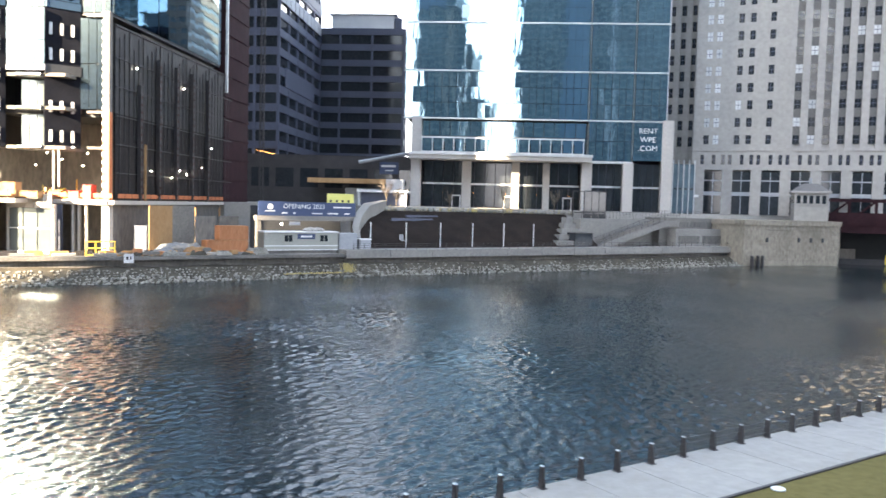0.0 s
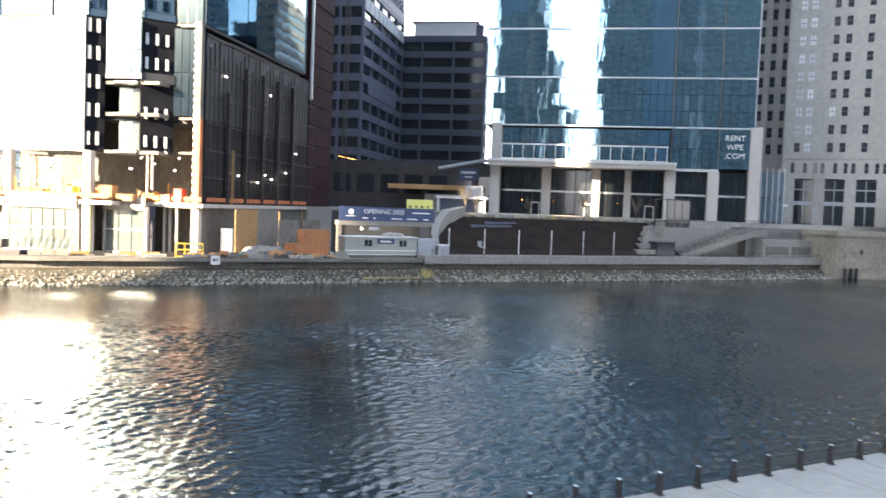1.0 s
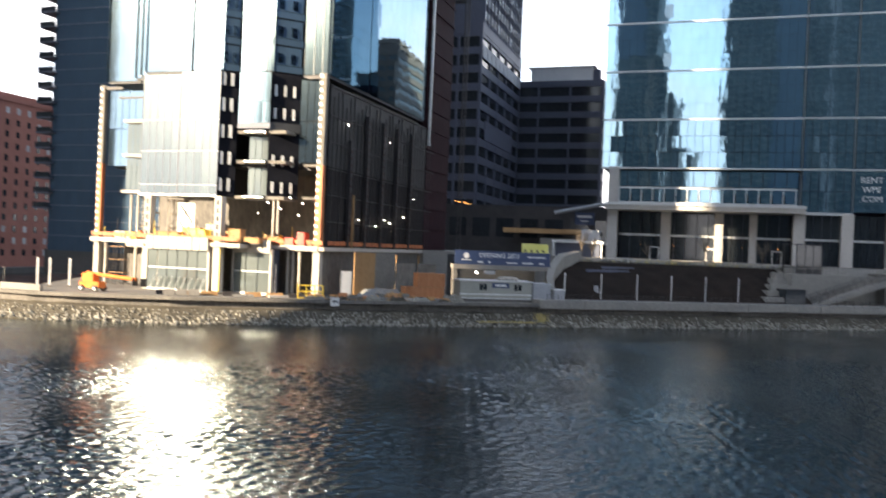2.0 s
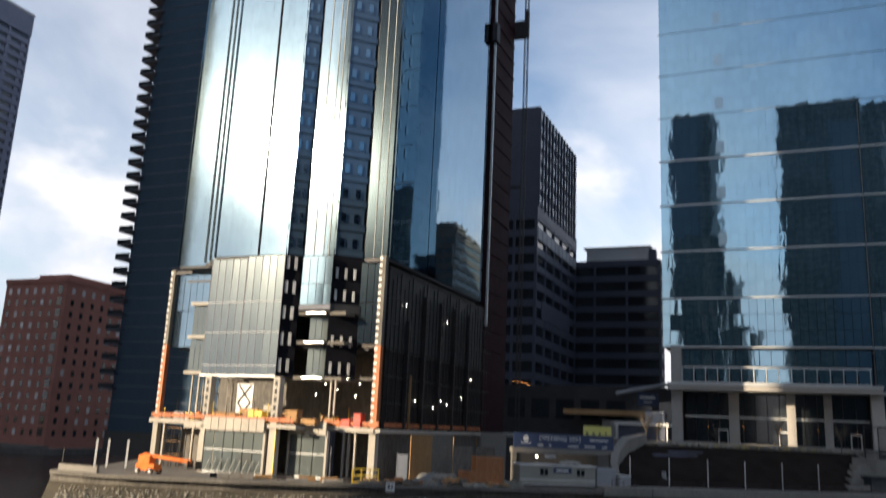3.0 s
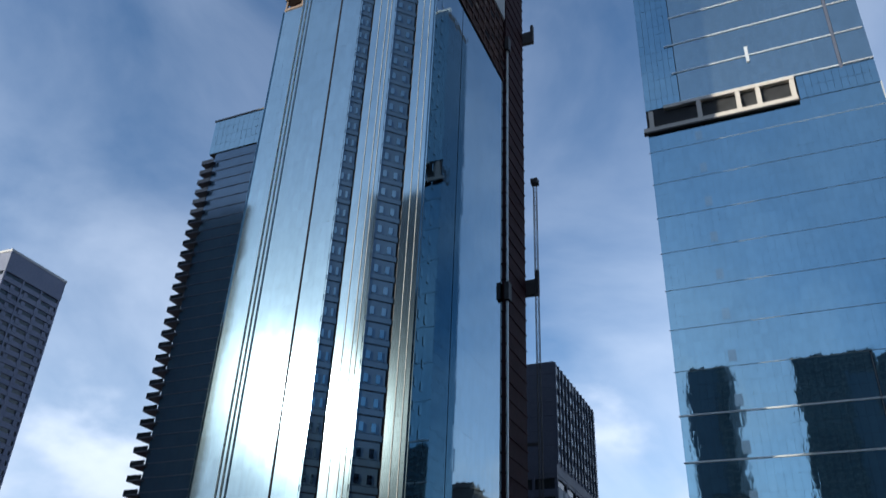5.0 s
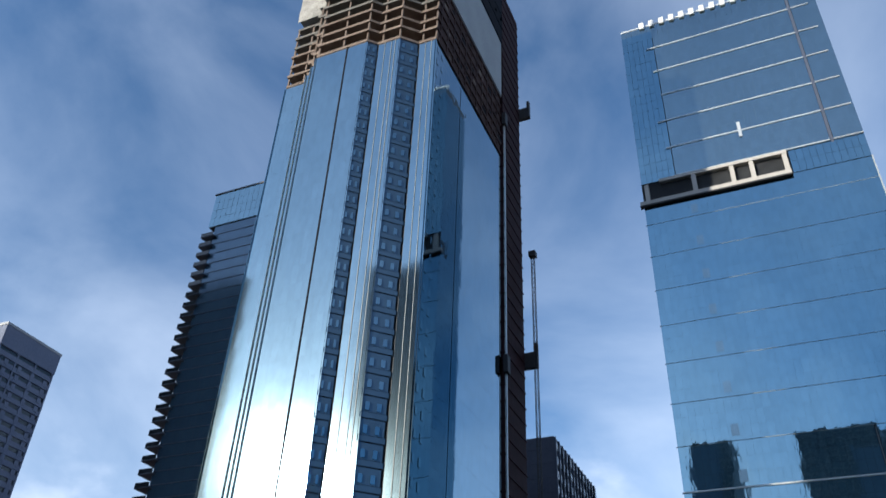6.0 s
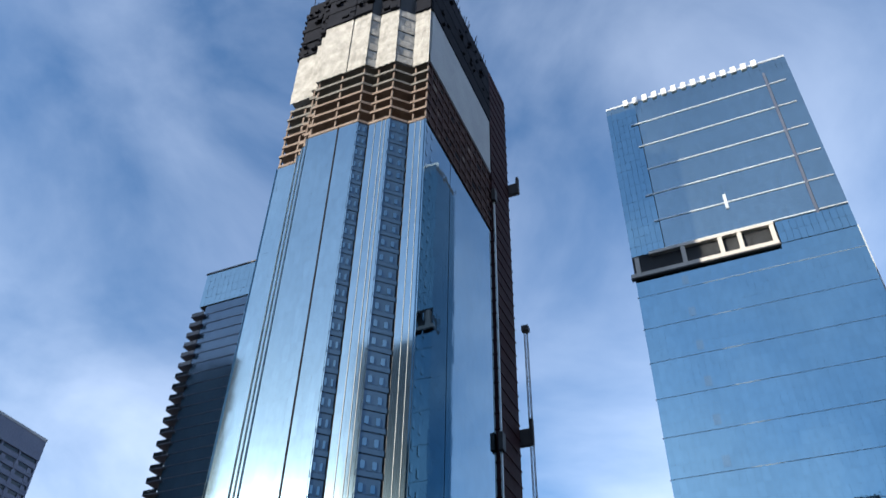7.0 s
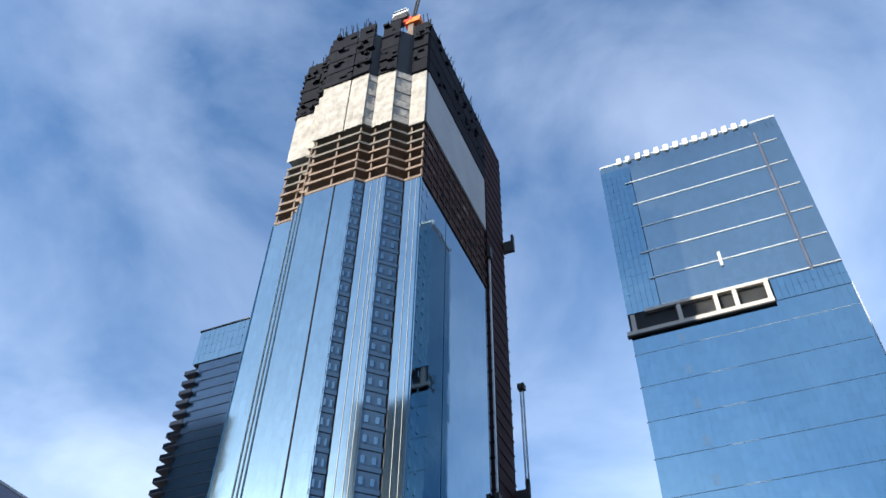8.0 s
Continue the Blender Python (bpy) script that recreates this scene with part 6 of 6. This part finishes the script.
def draped(name, label, category, m, w, d, h, mtl, seed):
    bm = bmesh.new()
    n = 30
    g = []
    for i in range(n + 1):
        r = []
        for j in range(n + 1):
            u, v = i / n, j / n
            e = min(u, 1 - u, v, 1 - v)
            z = h * min(1, e * 7) ** 0.7 * (0.8 + 0.35 * noise.noise(Vector((u * 4, v * 4, seed))) + 0.13 * noise.noise(Vector((u * 14, v * 9, seed + 3))))
            r.append(bm.verts.new((u * w, v * d, max(0, z))))
        g.append(r)
    for a, b in zip(g, g[1:]):
        for j in range(n):
            bm.faces.new((a[j], b[j], b[j + 1], a[j + 1]))
    bot = [g[0][0], g[0][n], g[n][n], g[n][0]]
    bm.faces.new(bot)
    t = tagged(part(name, bm, mtl, None), label, category)
    t.matrix_world = m
    return t


draped("tarpaulin", "materials under a slumped grey tarpaulin", "tarpaulin", BANK @ pose(-28, 7.2, 3.4), 7.2, 3.2, 1.7, TARP, 1)
draped("debris_heap", "heap of broken grey rubble and sheeting", "heap", BANK @ pose(-29.5, 4.0, 3.5), 4.6, 2.0, 0.9, TARP, 3)
draped("debris_heap", "low heap of mixed site waste", "heap", BANK @ pose(-15.4, 3.6, 3.5), 3.4, 2.2, 1.1, STONE, 5)
draped("sheeted_heap", "beams under brown sheeting on the quay", "heap", BANK @ pose(-24.8, 3.8, 3.5), 4.0, 2.0, 1.2, PLY, 8)
t = thing("site_door", "white site door panel standing upright", "door", BANK @ pose(-31.3, 6.2, 3.5))
part("leaf", bevelled((0, 1.5, 0, 0.12, 0, 4.2), w=0.02), WHITE, t)
part("frame", boxes((-0.1, 0, -0.05, 0.2, 0, 4.3), (1.5, 1.6, -0.05, 0.2, 0, 4.3)), SPANDREL_PALE, t)
t = thing("barrier", "yellow tubular guard barrier on the quay", "barrier", BANK @ pose(-38.2, 4.6, 3.5))
for z in (0.05, 1.0, 1.9):
    part("rail", boxes((0, 3.9, 0, 0.12, z, z + 0.16)), YELLOW, t)
for x in (0, 1.25, 2.5, 3.75):
    part("upright", boxes((x, x + 0.15, -0.02, 0.14, 0, 2.05)), YELLOW, t)
t = thing("survey_plate", "small white numberless plate on the quay edge", "plate", BANK @ pose(-33.6, 2.45, 2.6))
part("plate", boxes((0, 1.3, -0.06, 0.02, 0, 1.3)), WHITE, t)
part("mark", boxes((0.3, 0.6, -0.09, -0.06, 0.5, 0.9), (0.8, 1.0, -0.09, -0.06, 0.5, 0.9)), STEEL_DARK, t)
for k in range(14):
    x = -58 + k * 3.1
    t = thing("timber_stack", "flat stack of site timber on the quay", "timber", BANK @ pose(x, 5.4 + max(0, -38 - x) * 0.12, 3.5), "timber stacks")
    for i in range(3):
        part("plank", boxes((0, 2.4, i * 0.3, i * 0.3 + 0.26, 0, 0.25 + 0.2 * ((k + i) % 3))), PLY if k % 3 else STEEL_DARK, t)
lift = thing("boom_lift", "orange boom lift parked on the quay", "boom lift", BANK @ pose(-68.5, 11.5, 3.5, 0, 0, -32))
part("chassis", bevelled((0, 3.2, 0, 1.8, 0.5, 1.4), w=0.08), ORANGE, lift)
part("turret", bevelled((0.2, 2.2, 0.2, 1.6, 1.4, 2.6), w=0.1), ORANGE, lift)
part("boom", rods(((0.6, 0.9, 2.6), (8.6, 0.9, 2.0), 0.28), sides=8), ORANGE, lift)
part("basket", boxes((8.4, 9.8, 0.2, 1.6, 1.0, 1.15), (8.4, 8.5, 0.2, 1.6, 1.1, 2.2), (9.7, 9.8, 0.2, 1.6, 1.1, 2.2)), STEEL_DARK, lift)
for x in (0.5, 2.7):
    for y in (-0.15, 1.95):
        w = part("wheel", rods(((x, y - 0.15, 0.45), (x, y + 0.15, 0.45), 0.45), sides=16), STEEL_DARK, lift)
        part("rim", rods(((x, y - 0.17, 0.45), (x, y + 0.17, 0.45), 0.2), sides=10), WHITE, w)
for x in (-71.5, -69.8, -67):
    t = thing("marker_pole", "short white marker pole by the boat basin", "pole", BANK @ pose(x - 4, 22, 3.3), "marker poles")
    part("shaft", boxes((0, 0.3, 0, 0.3, 0, 4.5)), WHITE, t)
    part("base", boxes((-0.1, 0.4, -0.1, 0.4, 0, 0.3)), CONCRETE, t)
t = thing("jetty_kerb", "low white concrete kerb at the quay's tip", "kerb", BANK @ pose(-79, 13.6, 3.5, 0, 0, -35))
part("kerb", bevelled((0, 7, 0, 0.5, 0, 0.9), w=0.05), CONCRETE_PALE, t)
part("post", boxes((0.5, 0.6, 0.1, 0.2, 0.9, 3.2)), STEEL_DARK, t)
t = thing("concrete_blocks", "pale concrete barrier blocks on the quay", "barrier", BANK @ pose(-57, 5.8, 3.5))
for i in range(3):
    part("block", bevelled((i * 1.7, i * 1.7 + 1.6, 0, 0.7, 0, 0.9), w=0.06), CONCRETE_PALE, t)
t = thing("bench", "pale wooden lounger on the planted slope", "bench", BANK @ pose(14.5, 8.6, 4.9, 0, 0, 15))
part("seat", bevelled((0, 2.4, 0, 0.9, 0.3, 0.45), w=0.03), SPANDREL_PALE, t)
part("back", bevelled((0, 0.2, 0, 0.9, 0.4, 1.5), w=0.03), SPANDREL_PALE, t)
part("base", boxes((0.2, 2.2, 0.1, 0.8, -0.4, 0.3)), STEEL_DARK, t)
for s, n, z, w in ((17, 17, 8.6, 9), (21, 18.5, 9.2, 7), (40, 17.5, 9.0, 5)):
    t = tagged(part("slope_edging", bevelled((0, w, 0, 0.5, -0.3, 0.5), w=0.04), SPANDREL, None), "weathered concrete edging strip across the slope", "edging")
    t.matrix_world = BANK @ pose(s, n, z)

# Loose clutter along the site edge: pallets, pipe bundles and low spoil heaps
rnd_c = random.Random(31)
for k in range(16):
    x, y = -33 + k * 1.28 + rnd_c.uniform(-0.4, 0.4), rnd_c.uniform(3.4, 5.0)
    mtl, word = rnd_c.choice(((PLY, "pale"), (PLY_SUNNY, "orange-brown"), (STEEL_DARK, "dark"), (CONCRETE, "grey")))
    t = thing("pallet", "%s loaded pallet on the site edge" % word, "pallet", BANK @ pose(x, y, 3.5, 0, 0, rnd_c.uniform(-35, 35)), "pallets along the quay")
    for i in range(4):
        part("board", boxes((-0.75, 0.75, -0.55 + i * 0.3, -0.33 + i * 0.3, 0.12, 0.17)), PLY, t)
    part("bearer", boxes((-0.7, -0.58, -0.55, 0.57, 0, 0.12), (0.58, 0.7, -0.55, 0.57, 0, 0.12)), PLY, t)
    part("load", bevelled((-0.65, 0.6, -0.45, 0.45, 0.17, 0.17 + rnd_c.uniform(0.3, 1.0)), w=0.06), mtl, t)
for k in range(7):
    x = -46 + k * 5.1
    t = thing("pipe_bundle", "bundle of pale pipes lying on the quay", "pipes", BANK @ pose(x, 3.9 + max(0, -38 - x) * 0.12, 3.5, 0, 0, rnd_c.uniform(-12, 12)), "pipe bundles along the quay")
    for i in range(5):
        part("pipe", rods(((-1.5 + 0.1 * (i % 2), (i % 3) * 0.24, 0.12 + 0.2 * (i // 3)), (1.5, (i % 3) * 0.24, 0.12 + 0.2 * (i // 3)), 0.11), sides=8), SITE_PALE if k % 2 else TARP, t)
for k in range(5):
    draped("spoil_heap", "low heap of grey site spoil", "heap", BANK @ pose(-32 + k * 3.9, 3.2, 3.5, 0, 0, rnd_c.uniform(-15, 15)), 2.4, 1.5, rnd_c.uniform(0.4, 0.8), STONE if k % 2 else SOIL, 20 + k)
